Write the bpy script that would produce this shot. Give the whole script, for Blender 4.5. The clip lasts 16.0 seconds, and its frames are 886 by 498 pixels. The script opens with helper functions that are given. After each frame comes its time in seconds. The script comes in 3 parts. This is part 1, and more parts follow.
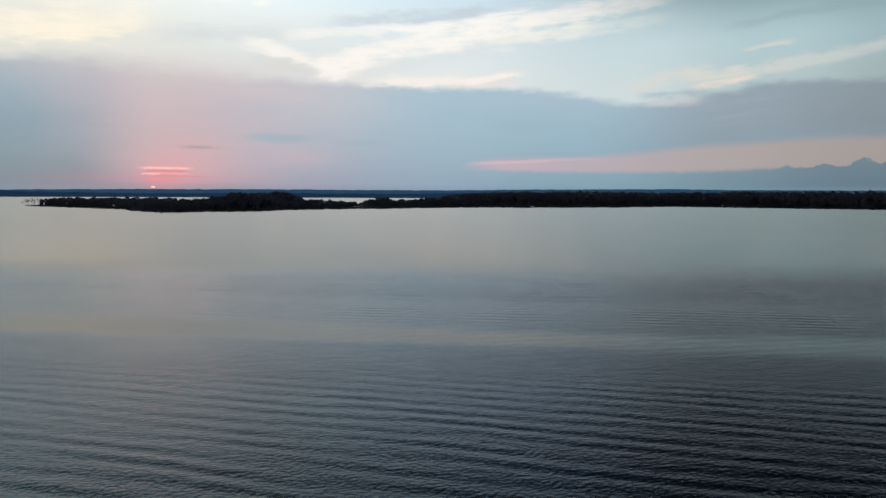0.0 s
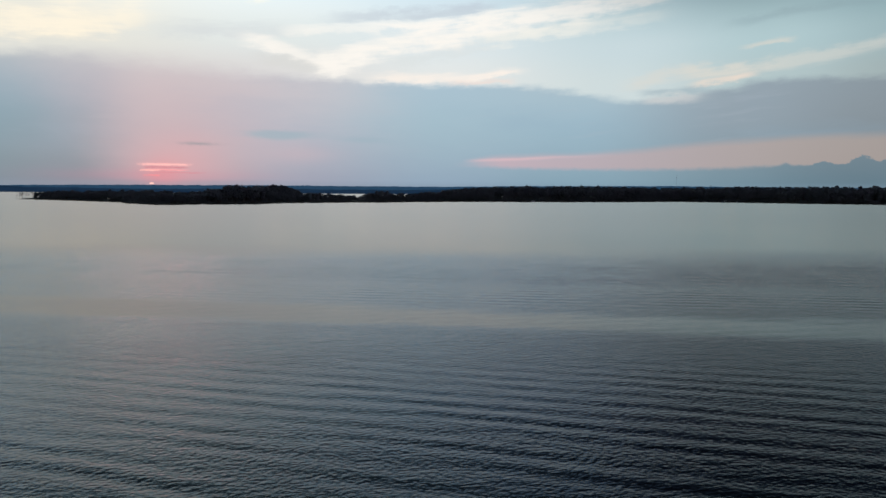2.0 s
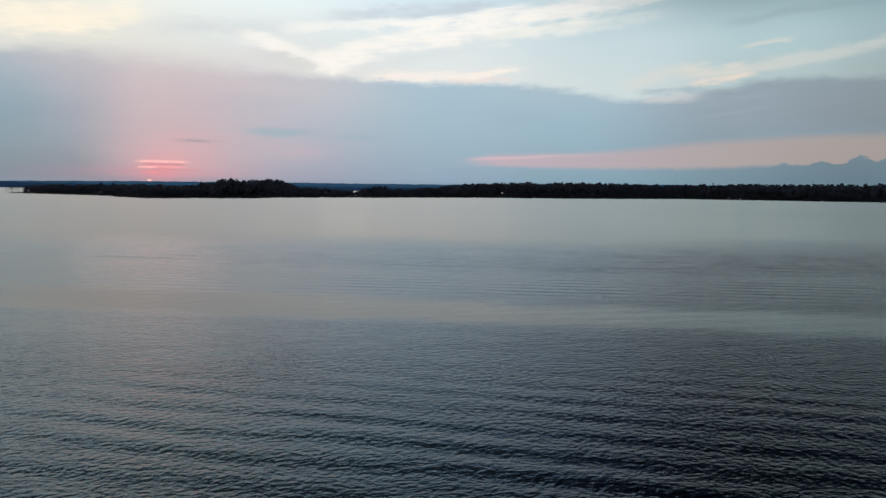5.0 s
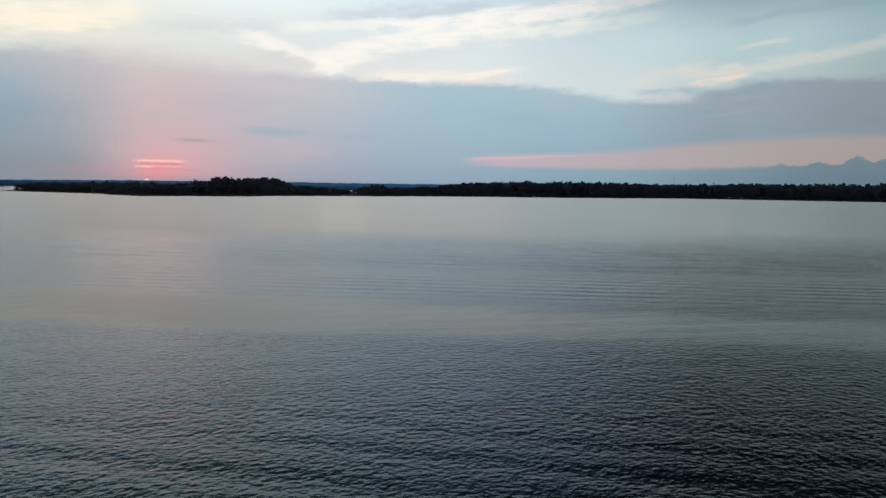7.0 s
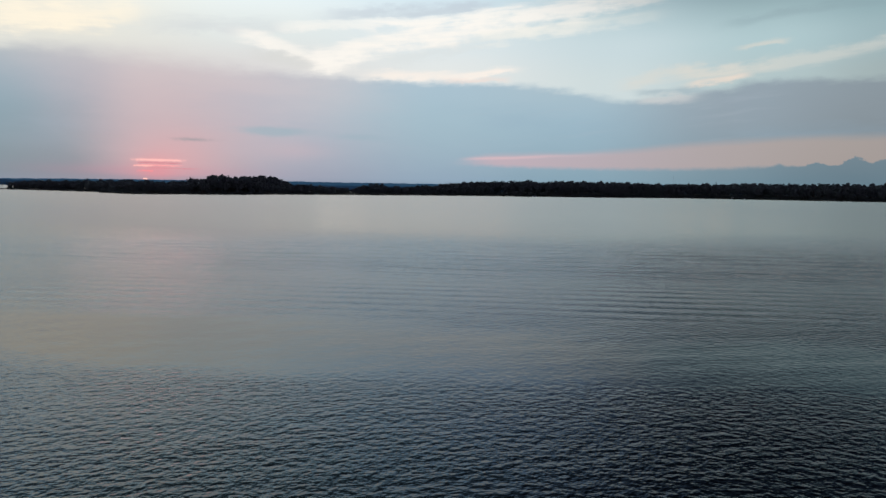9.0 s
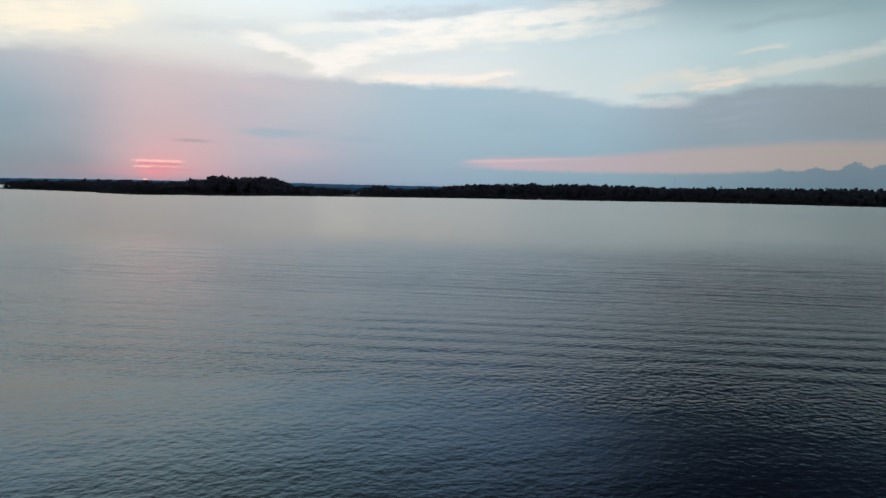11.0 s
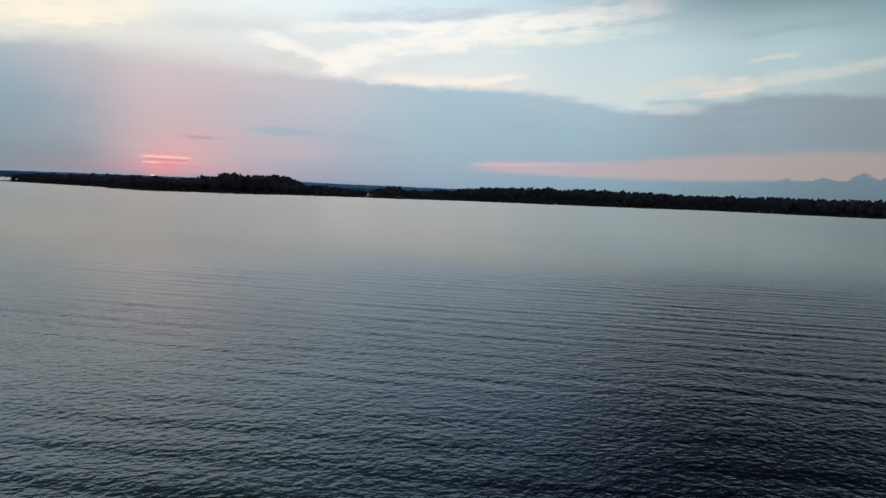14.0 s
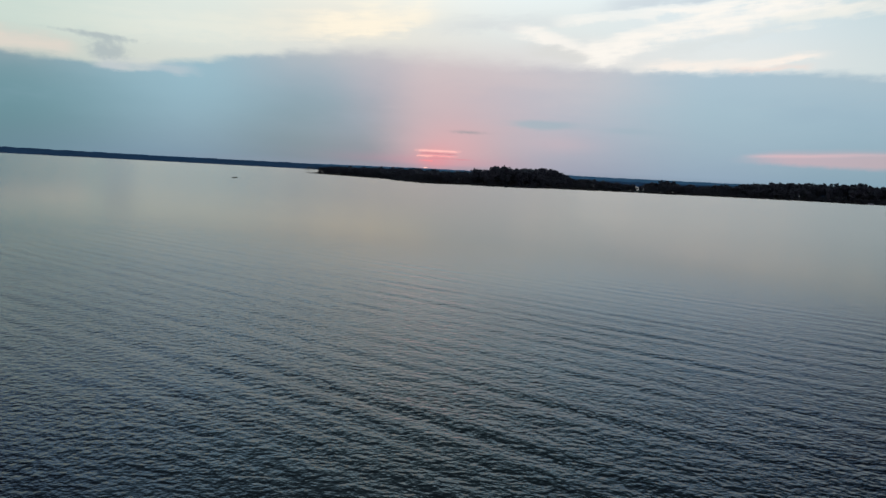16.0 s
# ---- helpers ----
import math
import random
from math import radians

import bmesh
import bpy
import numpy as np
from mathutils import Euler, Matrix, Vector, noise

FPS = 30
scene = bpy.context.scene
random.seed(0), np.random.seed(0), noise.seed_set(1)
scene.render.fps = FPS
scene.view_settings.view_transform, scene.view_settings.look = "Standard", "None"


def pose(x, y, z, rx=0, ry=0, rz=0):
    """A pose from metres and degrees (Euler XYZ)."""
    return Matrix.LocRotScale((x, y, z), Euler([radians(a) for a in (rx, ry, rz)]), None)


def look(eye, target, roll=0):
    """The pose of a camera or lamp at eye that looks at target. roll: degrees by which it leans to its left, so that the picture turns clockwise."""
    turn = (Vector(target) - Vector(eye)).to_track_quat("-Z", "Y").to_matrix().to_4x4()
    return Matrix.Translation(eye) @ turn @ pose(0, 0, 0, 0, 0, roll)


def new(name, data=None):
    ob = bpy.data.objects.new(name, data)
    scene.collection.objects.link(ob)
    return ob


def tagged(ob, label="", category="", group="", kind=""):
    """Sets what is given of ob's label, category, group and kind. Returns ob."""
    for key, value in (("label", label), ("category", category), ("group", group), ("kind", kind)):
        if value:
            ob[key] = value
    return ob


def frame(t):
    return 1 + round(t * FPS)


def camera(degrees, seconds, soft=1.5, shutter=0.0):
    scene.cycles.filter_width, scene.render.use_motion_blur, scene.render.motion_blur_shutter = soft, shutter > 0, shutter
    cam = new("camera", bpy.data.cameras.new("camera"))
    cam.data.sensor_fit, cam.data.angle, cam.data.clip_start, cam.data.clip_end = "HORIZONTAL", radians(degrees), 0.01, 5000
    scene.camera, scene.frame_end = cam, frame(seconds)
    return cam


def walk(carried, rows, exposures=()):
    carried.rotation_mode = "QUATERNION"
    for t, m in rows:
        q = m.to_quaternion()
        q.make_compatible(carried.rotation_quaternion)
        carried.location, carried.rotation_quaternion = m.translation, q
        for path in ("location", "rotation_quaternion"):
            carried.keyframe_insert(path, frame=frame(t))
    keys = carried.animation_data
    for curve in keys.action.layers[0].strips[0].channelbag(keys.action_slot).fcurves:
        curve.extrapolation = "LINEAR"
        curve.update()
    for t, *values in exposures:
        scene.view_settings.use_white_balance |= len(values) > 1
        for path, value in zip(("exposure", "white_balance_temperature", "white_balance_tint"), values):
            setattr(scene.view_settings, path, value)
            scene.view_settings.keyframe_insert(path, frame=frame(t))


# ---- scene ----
# ---- camera and its flight ----
cam = camera(69.98, 16.0)


def aim(x, y, z, yaw, pitch, lean):
    """A camera pose from its place, its heading, its tilt and its lean."""
    a, b = radians(yaw), radians(pitch)
    way = Vector((-math.sin(a) * math.cos(b), math.cos(a) * math.cos(b), math.sin(b)))
    eye = Vector((x, y, z))
    return look(eye, eye + way * 100.0, lean)


# seconds, x, y, z, heading, tilt, lean
FLIGHT = [
    (0.0, 0.00, 0.00, 17.00, 0.01, -4.91, 0.30),
    (0.5, -0.34, 2.54, 15.99, -0.11, -4.96, 0.32),
    (1.0, -0.68, 5.07, 15.00, -0.07, -5.04, 0.32),
    (1.5, -1.03, 7.60, 14.05, -0.16, -5.09, 0.41),
    (2.0, -1.38, 10.14, 13.15, -0.09, -5.18, 0.42),
    (2.5, -1.69, 12.69, 12.34, -0.15, -5.25, 0.54),
    (3.0, -1.95, 15.27, 11.62, -0.16, -5.29, 0.58),
    (3.5, -2.16, 17.86, 11.00, -0.24, -5.32, 0.63),
    (4.0, -2.34, 20.47, 10.49, -0.22, -5.35, 0.68),
    (6.5, -3.00, 33.71, 8.47, -0.44, -5.30, 0.71),
    (7.0, -3.15, 36.43, 8.12, -0.48, -5.33, 0.77),
    (7.5, -3.33, 39.22, 7.81, -0.48, -5.37, 0.80),
    (8.0, -3.61, 42.07, 7.56, -0.52, -5.33, 0.79),
    (8.5, -4.10, 45.00, 7.35, -0.57, -5.39, 0.89),
    (9.0, -4.90, 48.01, 7.21, -0.61, -5.35, 0.89),
    (11.5, -10.89, 63.49, 6.83, -0.60, -5.07, 1.46),
    (12.0, -12.38, 66.62, 6.79, -0.48, -5.02, 1.72),
    (12.5, -14.11, 69.78, 6.77, -0.40, -4.98, 1.89),
    (13.0, -16.06, 72.98, 6.79, -0.30, -4.98, 2.13),
    (13.5, -18.21, 76.24, 6.84, -0.24, -4.94, 2.36),
    (14.0, -20.59, 79.59, 6.93, -0.22, -4.94, 2.51),
    (14.5, -23.30, 83.07, 7.04, -0.13, -4.89, 2.64),
    (15.0, -26.40, 86.69, 7.19, 1.75, -5.16, 2.45),
    (15.5, -29.78, 90.40, 7.35, 11.66, -5.88, 2.65),
    (16.0, -33.32, 94.14, 7.51, 22.58, -6.70, 3.08),
]
walk(cam, [(r[0], aim(*r[1:])) for r in FLIGHT])

# ---- world, sun ----
SUN_AZ, SUN_EL = -24.55, 0.51      # degrees, clockwise from +y, and above the horizon


def lin(r, g, b):
    """A colour given as 0-255 sRGB, as linear values."""
    return tuple((c / 255 / 12.92 if c <= 10 else ((c / 255 + 0.055) / 1.055) ** 2.4) for c in (r, g, b))


class Val:
    """A value in a node tree, with arithmetic that adds math nodes."""
    tree = None

    def __init__(self, socket):
        self.s = socket

    @staticmethod
    def op(kind, *args, clamp=False):
        n = Val.tree.nodes.new("ShaderNodeMath")
        n.operation, n.use_clamp = kind, clamp
        for i, a in enumerate(args):
            if isinstance(a, Val):
                Val.tree.links.new(a.s, n.inputs[i])
            else:
                n.inputs[i].default_value = a
        return Val(n.outputs[0])

    def __add__(self, o): return Val.op("ADD", self, o)
    def __radd__(self, o): return Val.op("ADD", self, o)
    def __sub__(self, o): return Val.op("SUBTRACT", self, o)
    def __rsub__(self, o): return Val.op("SUBTRACT", o, self)
    def __mul__(self, o): return Val.op("MULTIPLY", self, o)
    def __rmul__(self, o): return Val.op("MULTIPLY", self, o)
    def __truediv__(self, o): return Val.op("DIVIDE", self, o)


def vmax(a, b): return Val.op("MAXIMUM", a, b)
def vmin(a, b): return Val.op("MINIMUM", a, b)


def step(v, lo, hi):
    """Smooth 0 to 1 as v goes from lo to hi (hi may be the smaller)."""
    n = Val.tree.nodes.new("ShaderNodeMapRange")
    n.interpolation_type = "SMOOTHSTEP"
    if hi < lo:
        lo, hi, a, b = hi, lo, 1.0, 0.0
    else:
        a, b = 0.0, 1.0
    Val.tree.links.new(v.s, n.inputs["Value"])
    for k, x in (("From Min", lo), ("From Max", hi), ("To Min", a), ("To Max", b)):
        n.inputs[k].default_value = x
    return Val(n.outputs["Result"])


def bell(v, width):
    """1 at 0, falling off on both sides."""
    q = v / width
    return Val.op("EXPONENT", q * q * -1.0)


def curve(v, lo, hi, points, scale=1.0):
    """A smooth function through (v, value) points."""
    n = Val.tree.nodes.new("ShaderNodeFloatCurve")
    c = n.mapping.curves[0]
    pts = [((p - lo) / (hi - lo), q / scale) for p, q in points]
    while len(c.points) < len(pts):
        c.points.new(0.5, 0.5)
    for k, (p, q) in zip(c.points, pts):
        k.location = (p, q)
        k.handle_type = "AUTO_CLAMPED"
    n.mapping.use_clip = False
    n.mapping.update()
    Val.tree.links.new(((v - lo) / (hi - lo)).s, n.inputs["Value"])
    return Val(n.outputs[0]) * scale


def cloud_noise(x, y, seed, detail=5.0, rough=0.55):
    c = Val.tree.nodes.new("ShaderNodeCombineXYZ")
    Val.tree.links.new(x.s, c.inputs[0])
    Val.tree.links.new(y.s, c.inputs[1])
    c.inputs[2].default_value = seed
    n = Val.tree.nodes.new("ShaderNodeTexNoise")
    n.inputs["Scale"].default_value = 1.0
    n.inputs["Detail"].default_value = detail
    n.inputs["Roughness"].default_value = rough
    Val.tree.links.new(c.outputs[0], n.inputs["Vector"])
    return Val(n.outputs[0]) - 0.5


def strong_noise(x, y, seed, detail=5.0, rough=0.55):
    return cloud_noise(x, y, seed, detail, rough) * 1.9


def blend(a, b, fac, mode="MIX"):
    n = Val.tree.nodes.new("ShaderNodeMix")
    n.data_type, n.blend_type = "RGBA", mode
    Val.tree.links.new(fac.s, n.inputs[0]) if isinstance(fac, Val) else None
    if not isinstance(fac, Val):
        n.inputs[0].default_value = fac
    for i, c in ((6, a), (7, b)):
        if isinstance(c, tuple):
            n.inputs[i].default_value = (*c, 1.0)
        else:
            Val.tree.links.new(c, n.inputs[i])
    return n.outputs[2]


def columns(el, az, lo, hi, posts):
    """A colour that changes with height and, from post to post, along the horizon."""
    col, last = None, None
    h = (el - lo) / (hi - lo)
    for at, stops in posts:
        here = ramp_of(h, [((e - lo) / (hi - lo), lin(*c)) for e, c in stops])
        col = here if col is None else blend(col, here, step(az, last, at))
        last = at
    return col


def ramp_of(fac, stops):
    n = Val.tree.nodes.new("ShaderNodeValToRGB")
    n.color_ramp.interpolation = "B_SPLINE" if len(stops) > 3 else "EASE"
    el = n.color_ramp.elements
    while len(el) < len(stops):
        el.new(0.5)
    for e, (p, c) in zip(el, stops):
        e.position, e.color = min(max(p, 0.0), 1.0), (*c, 1.0)
    Val.tree.links.new(fac.s, n.inputs[0])
    return n.outputs[0]


def dusk_sky():
    world = bpy.data.worlds.new("dusk_sky")
    scene.world = world
    world.use_nodes = True
    nt = world.node_tree
    nt.nodes.clear()
    Val.tree = nt
    co = nt.nodes.new("ShaderNodeTexCoord")
    sep = nt.nodes.new("ShaderNodeSeparateXYZ")
    nt.links.new(co.outputs["Generated"], sep.inputs[0])
    x, y, z = (Val(o) for o in sep.outputs)
    az = Val.op("ARCTAN2", x, y) * (180 / math.pi)
    el = Val.op("ARCSINE", z) * (180 / math.pi)

    # slow warps and frayed threads
    bend = strong_noise(az / 12.0, el / 4.0, 12.3, 3.0)
    fray = strong_noise(az / 2.6, el / 0.9, 6.6, 5.0, 0.6)
    thread = strong_noise(az / 7.0, (el + bend * 0.6 - az * 0.10) / 0.8, 3.1, 5.0, 0.58)
    broad = strong_noise(az / 14.0, el / 3.5, 8.4, 4.0)
    puff = strong_noise(az / 0.6, el / 0.45, 1.7, 6.0, 0.66)
    strand = strong_noise(az / 3.4, (el + bend * 0.3 - az * 0.08) / 0.42, 31.0, 6.0, 0.6)
    clot = strong_noise(az / 2.2, el / 1.1, 17.0, 4.0)
    # a last, unnoticeable jitter ties every later step to the noises
    jitter = (bend + fray + thread + broad + puff + strand + clot) * 1e-6
    az, el = az + jitter, el + jitter
    wob = bend * 0.45 + fray * 0.30 + clot * 0.35
    drift = az + broad * 1.6

    # the veil of grey-blue cloud above the horizon
    veil = columns(el + wob * 0.8, drift, 0.0, 12.5, (
        (-58, ((0.3, (104, 137, 152)), (3, (98, 142, 153)), (6, (112, 153, 166)), (8, (150, 166, 173)))),
        (-45, ((0.3, (116, 150, 170)), (3, (132, 167, 184)), (6, (146, 184, 200)), (8.5, (152, 187, 202)))),
        (-35, ((0.3, (106, 140, 156)), (3, (119, 151, 165)), (6, (133, 165, 181)), (8.5, (164, 180, 193)), (10.4, (186, 194, 198)))),
        (-30, ((0.3, (106, 138, 156)), (3, (124, 152, 168)), (6, (144, 167, 183)), (8.5, (176, 184, 195)), (10.4, (194, 198, 202)))),
        (-24, ((0.3, (116, 141, 163)), (3, (146, 163, 181)), (7, (186, 187, 195)), (10, (206, 204, 207)), (11.8, (214, 213, 212)))),
        (-13, ((0.3, (138, 157, 178)), (3, (166, 176, 193)), (6, (178, 188, 201)), (9.5, (203, 203, 208)))),
        (0, ((0.3, (138, 165, 187)), (3, (153, 179, 196)), (6, (162, 190, 204)), (9.5, (172, 196, 211)))),
        (12, ((0.3, (126, 160, 178)), (3, (147, 175, 191)), (6, (155, 185, 202)), (8.5, (172, 194, 206)))),
        (25, ((0.3, (113, 145, 160)), (3, (134, 155, 168)), (6, (147, 162, 174)), (9.5, (151, 166, 177)))),
        (35, ((0.3, (94, 122, 136)), (3, (124, 140, 150)), (6, (137, 148, 157)), (9.5, (141, 155, 164))))))
    col = blend(veil, lin(150, 176, 196), step(broad, 0.0, 0.45) * step(el, 2.0, 5.0) * 0.22)
    col = blend(col, lin(178, 188, 200), step(thread, 0.05, 0.6) * step(el, 2.0, 6.0) * step(az, -36.0, -26.0) * 0.22)

    # rose light that fans upwards from the setting sun
    lean = az - SUN_AZ - 1.2
    fan = 3.6 + el * 0.42
    left = step(lean / fan + fray * 0.10 + thread * 0.06, -1.65, 0.1)
    right = step(lean / (fan * 1.7) + fray * 0.08 + broad * 0.15, 1.6, 0.0)
    rise = curve(el, 0, 20, [(0, 0.0), (0.7, 0.25), (1.6, 0.72), (3, 0.74), (5, 0.66), (8, 0.50), (10.5, 0.20), (13, 0.0), (20, 0.0)])
    col = blend(col, lin(213, 181, 187), left * right * rise * 0.70)
    core = bell(az - SUN_AZ - 1.6 - el * 0.2, 3.3) * bell(el - 2.2, 2.3)
    col = blend(col, lin(230, 160, 172), core * 0.28)
    ember = bell(az - SUN_AZ - 0.8, 1.5) * bell(el - 1.2, 1.1)
    col = blend(col, lin(240, 128, 142), ember * 0.36)
    flank = bell(az - SUN_AZ - 0.5, 6.5) * bell(el - 1.15 + fray * 0.15, 0.45)
    col = blend(col, lin(188, 138, 162), flank * 0.30)

    # the pale upper sky above the veil's ragged edge
    hi = columns(el + bend * 0.5, drift, 6.0, 18.0, (
        (-58, ((7, (192, 204, 197)), (10, (204, 220, 212)), (14, (206, 226, 220)))),
        (-45, ((8, (214, 220, 213)), (11, (222, 231, 224)), (15, (226, 236, 230)))),
        (-32, ((10, (222, 224, 219)), (12, (230, 230, 221)), (15, (238, 237, 226)))),
        (-15, ((10, (220, 220, 220)), (13, (227, 235, 234)), (17, (228, 239, 241)))),
        (0, ((10, (230, 234, 233)), (13, (222, 233, 237)), (17, (212, 229, 236)))),
        (15, ((9, (208, 221, 223)), (12, (202, 219, 224)), (16, (188, 213, 221)))),
        (27, ((9, (180, 199, 202)), (12, (178, 203, 208)), (16, (166, 195, 202)))),
        (36, ((9, (162, 178, 180)), (12, (158, 183, 189)), (16, (148, 181, 189))))))
    edge = curve(az, -80, 80, [(-80, 6.8), (-57, 7.3), (-50, 7.1), (-46, 7.9), (-36, 9.7), (-28, 10.3), (-20, 10.0), (-12, 9.7), (-4, 9.45),
                               (5, 9.25), (9, 9.0), (13, 8.3), (17, 7.7), (20, 7.9), (24, 8.5), (28, 8.9), (35, 8.6), (80, 9.0)], 20.0)
    soft = 0.4 + bell(az + 24.0, 8.0) * 0.9
    above = (el - edge + fray * 0.40 + bend * 0.25 + thread * 0.35 + clot * 0.35) / soft
    col = blend(col, hi, step(above, -1.0, 1.0))

    def streak(col, line, reach, below, over, tone, sign=1.0, amount=1.0, ragged=0.8):
        """A frayed streak of cloud along a line of heights, brightening and fading along reach."""
        d = el - curve(az, -60, 40, line, 20.0) + wob
        body = step(d, -2.0 * below, below * 0.3) * step(d, over * 2.4, 0.0)
        f = step(body + (strand * 0.9 + clot * 0.9 + thread * 0.4) * ragged * sign, 0.10, 1.15) * step(body, 0.0, 0.3) * curve(az, -60, 40, reach)
        return blend(col, lin(*tone), f * amount)

    cream = (253, 249, 242)
    # west: broad cream patches
    col = streak(col, [(-60, 9.4), (-40, 11.0), (-35, 11.6), (-31, 12.3), (-26, 13.0), (-20, 13.6), (40, 14.0)],
                 [(-60, 0), (-37, 0.35), (-35, 0.7), (-31, 1.0), (-28, 0.9), (-25, 0.55), (-22, 0), (40, 0)], 0.9, 1.1, (255, 246, 226), 1.0)
    col = streak(col, [(-60, 12.0), (-40, 14.6), (-35, 15.3), (-20, 16.6), (40, 17.0)],
                 [(-60, 0.0), (-46, 0.2), (-40, 0.7), (-33, 1.0), (-27, 0.7), (-18, 0.8), (-12, 0), (40, 0)], 1.0, 2.0, (255, 249, 232), 1.0)
    col = streak(col, [(-60, 7.9), (-50, 7.9), (-47, 7.6), (40, 8.0)], [(-60, 1.0), (-54, 0.95), (-51.5, 0), (40, 0)], 0.6, 0.8, (224, 216, 206), -1.0, 1.0, 0.4)
    col = streak(col, [(-60, 7.0), (-52, 6.9), (-46, 7.2), (40, 7.0)], [(-60, 0), (-52, 0), (-50.5, 0.8), (-48, 0.5), (-46, 0.6), (-43, 0), (40, 0)], 0.3, 0.5, (196, 204, 210), 1.0, 0.9)
    rag = step(puff * 0.55 + bell(az + 50.6, 1.7) * bell(el - 8.1, 0.95) + bell(az + 51.5, 4.0) * bell(el - 9.2 + (az + 51.5) * 0.03, 0.28) * 0.75, 0.3, 0.95)
    col = blend(col, lin(168, 182, 188), rag * 0.75)
    # grey-lilac bars behind the great streak
    col = streak(col, [(-60, 13.0), (-11, 14.2), (-4, 14.9), (2, 15.3), (5, 15.5), (40, 17.0)],
                 [(-60, 0), (-14, 0), (-8, 0.7), (-3, 0.85), (3, 0.9), (5.5, 0), (40, 0)], 0.35, 0.55, (196, 206, 215), -1.0, 0.85)
    col = streak(col, [(-60, 12.6), (-28, 12.5), (-20, 12.9), (-12, 13.2), (40, 14.0)], [(-60, 0), (-27, 0), (-20, 0.6), (-15, 0.5), (-10, 0), (40, 0)], 0.6, 0.6, (204, 210, 216), 1.0, 0.7)
    # the great cream streak: a short arm that sinks and a long one that climbs
    col = streak(col, [(-60, 13.0), (-20, 12.7), (-16, 12.3), (-12, 11.2), (-10, 10.7), (40, 9.5)],
                 [(-60, 0), (-20, 0), (-17, 0.45), (-15, 0.9), (-12.5, 0.75), (-10, 1.0), (-8, 0.2), (-6, 0), (40, 0)], 0.55, 0.5, cream, 1.0)
    col = streak(col, [(-60, 9.0), (-13, 10.3), (-10, 10.9), (-4.5, 12.3), (1, 13.4), (6, 14.3), (11, 15.1), (16, 15.8), (20, 16.4), (40, 18.0)],
                 [(-60, 0), (-12.5, 0), (-10.5, 0.9), (-6, 1.0), (1, 1.0), (6, 0.95), (11, 0.85), (16, 0.75), (19, 0.3), (21, 0), (40, 0)], 0.85, 0.95, cream, 1.0)
    col = streak(col, [(-60, 12.8), (-14, 13.2), (-9, 13.7), (-4, 14.2), (2, 14.6), (6, 15.0), (40, 18.0)],
                 [(-60, 0), (-15, 0), (-12, 0.6), (-8, 0.5), (-4, 0.9), (3, 0.9), (7, 0.4), (9, 0), (40, 0)], 0.4, 0.35, cream, 1.0)
    col = streak(col, [(-60, 11.0), (0, 12.6), (6, 13.2), (13, 14.0), (18, 14.5), (40, 16.0)],
                 [(-60, 0), (0, 0), (4, 0.6), (9, 0.75), (13, 0.5), (18, 0.25), (21, 0), (40, 0)], 0.6, 0.5, (244, 243, 235), 1.0)
    # shadows in it and the bright threads along the veil
    col = streak(col, [(-60, 11.4), (-14, 11.0), (-11, 10.5), (40, 10.0)], [(-60, 0), (-17, 0), (-14.5, 0.7), (-11.5, 0.6), (-9.5, 0), (40, 0)], 0.5, 0.4, (216, 217, 214), -1.0, 0.8)
    col = streak(col, [(-60, 11.6), (-5, 11.2), (0, 11.9), (6, 12.7), (40, 14.0)], [(-60, 0), (-6, 0), (-3, 0.55), (3, 0.45), (7, 0), (40, 0)], 0.45, 0.4, (220, 226, 226), 1.0, 0.8)
    col = streak(col, [(-60, 9.9), (-6, 9.9), (-2, 9.9), (2, 9.9), (6, 10.3), (40, 10.6)],
                 [(-60, 0), (-9, 0.0), (-6, 0.45), (-3, 0.8), (1, 0.7), (4, 1.0), (6.5, 0.6), (8.5, 0), (40, 0)], 0.3, 0.42, (255, 244, 234), 1.0)
    col = streak(col, [(-60, 9.5), (1, 9.55), (5, 9.6), (40, 9.9)], [(-60, 0), (-3, 0), (2, 0.7), (4.5, 0.8), (7, 0), (40, 0)], 0.16, 0.22, (244, 222, 212), 1.0, 0.8)
    # north: warm threads where the veil breaks
    col = streak(col, [(-60, 8.0), (14, 8.7), (17, 9.2), (20, 9.75), (24, 9.75), (28, 10.0), (31, 10.3), (35, 11.1), (40, 12.0)],
                 [(-60, 0), (14, 0), (17, 0.55), (20, 0.6), (22, 0.85), (26, 0.8), (29, 0.5), (34, 0.5), (37, 0.3), (40, 0.2)], 0.45, 0.5, (222, 219, 210), -1.0, 0.95)
    col = streak(col, [(-60, 9.0), (19, 8.85), (22, 8.95), (25, 9.3), (40, 10.0)], [(-60, 0), (20, 0), (22, 0.85), (24.5, 0.9), (26.5, 0), (40, 0)], 0.2, 0.25, (238, 222, 208), 1.0)
    col = streak(col, [(-60, 8.0), (17, 7.75), (21, 7.85), (40, 8.0)], [(-60, 0), (16.5, 0), (18.5, 0.85), (21, 0.7), (24, 0), (40, 0)], 0.35, 0.35, (205, 207, 208), -1.0, 0.9)
    col = streak(col, [(-60, 8.0), (17, 8.5), (20, 8.45), (40, 8.5)], [(-60, 0), (16, 0), (19, 0.8), (22, 0.6), (25, 0), (40, 0)], 0.3, 0.25, (150, 171, 184), 1.0, 0.7)
    col = streak(col, [(-60, 11.0), (24, 11.4), (28, 11.75), (40, 12.5)], [(-60, 0), (24, 0), (26, 0.8), (27.5, 0.8), (29, 0), (40, 0)], 0.18, 0.22, (220, 216, 206), 1.0, 0.8)
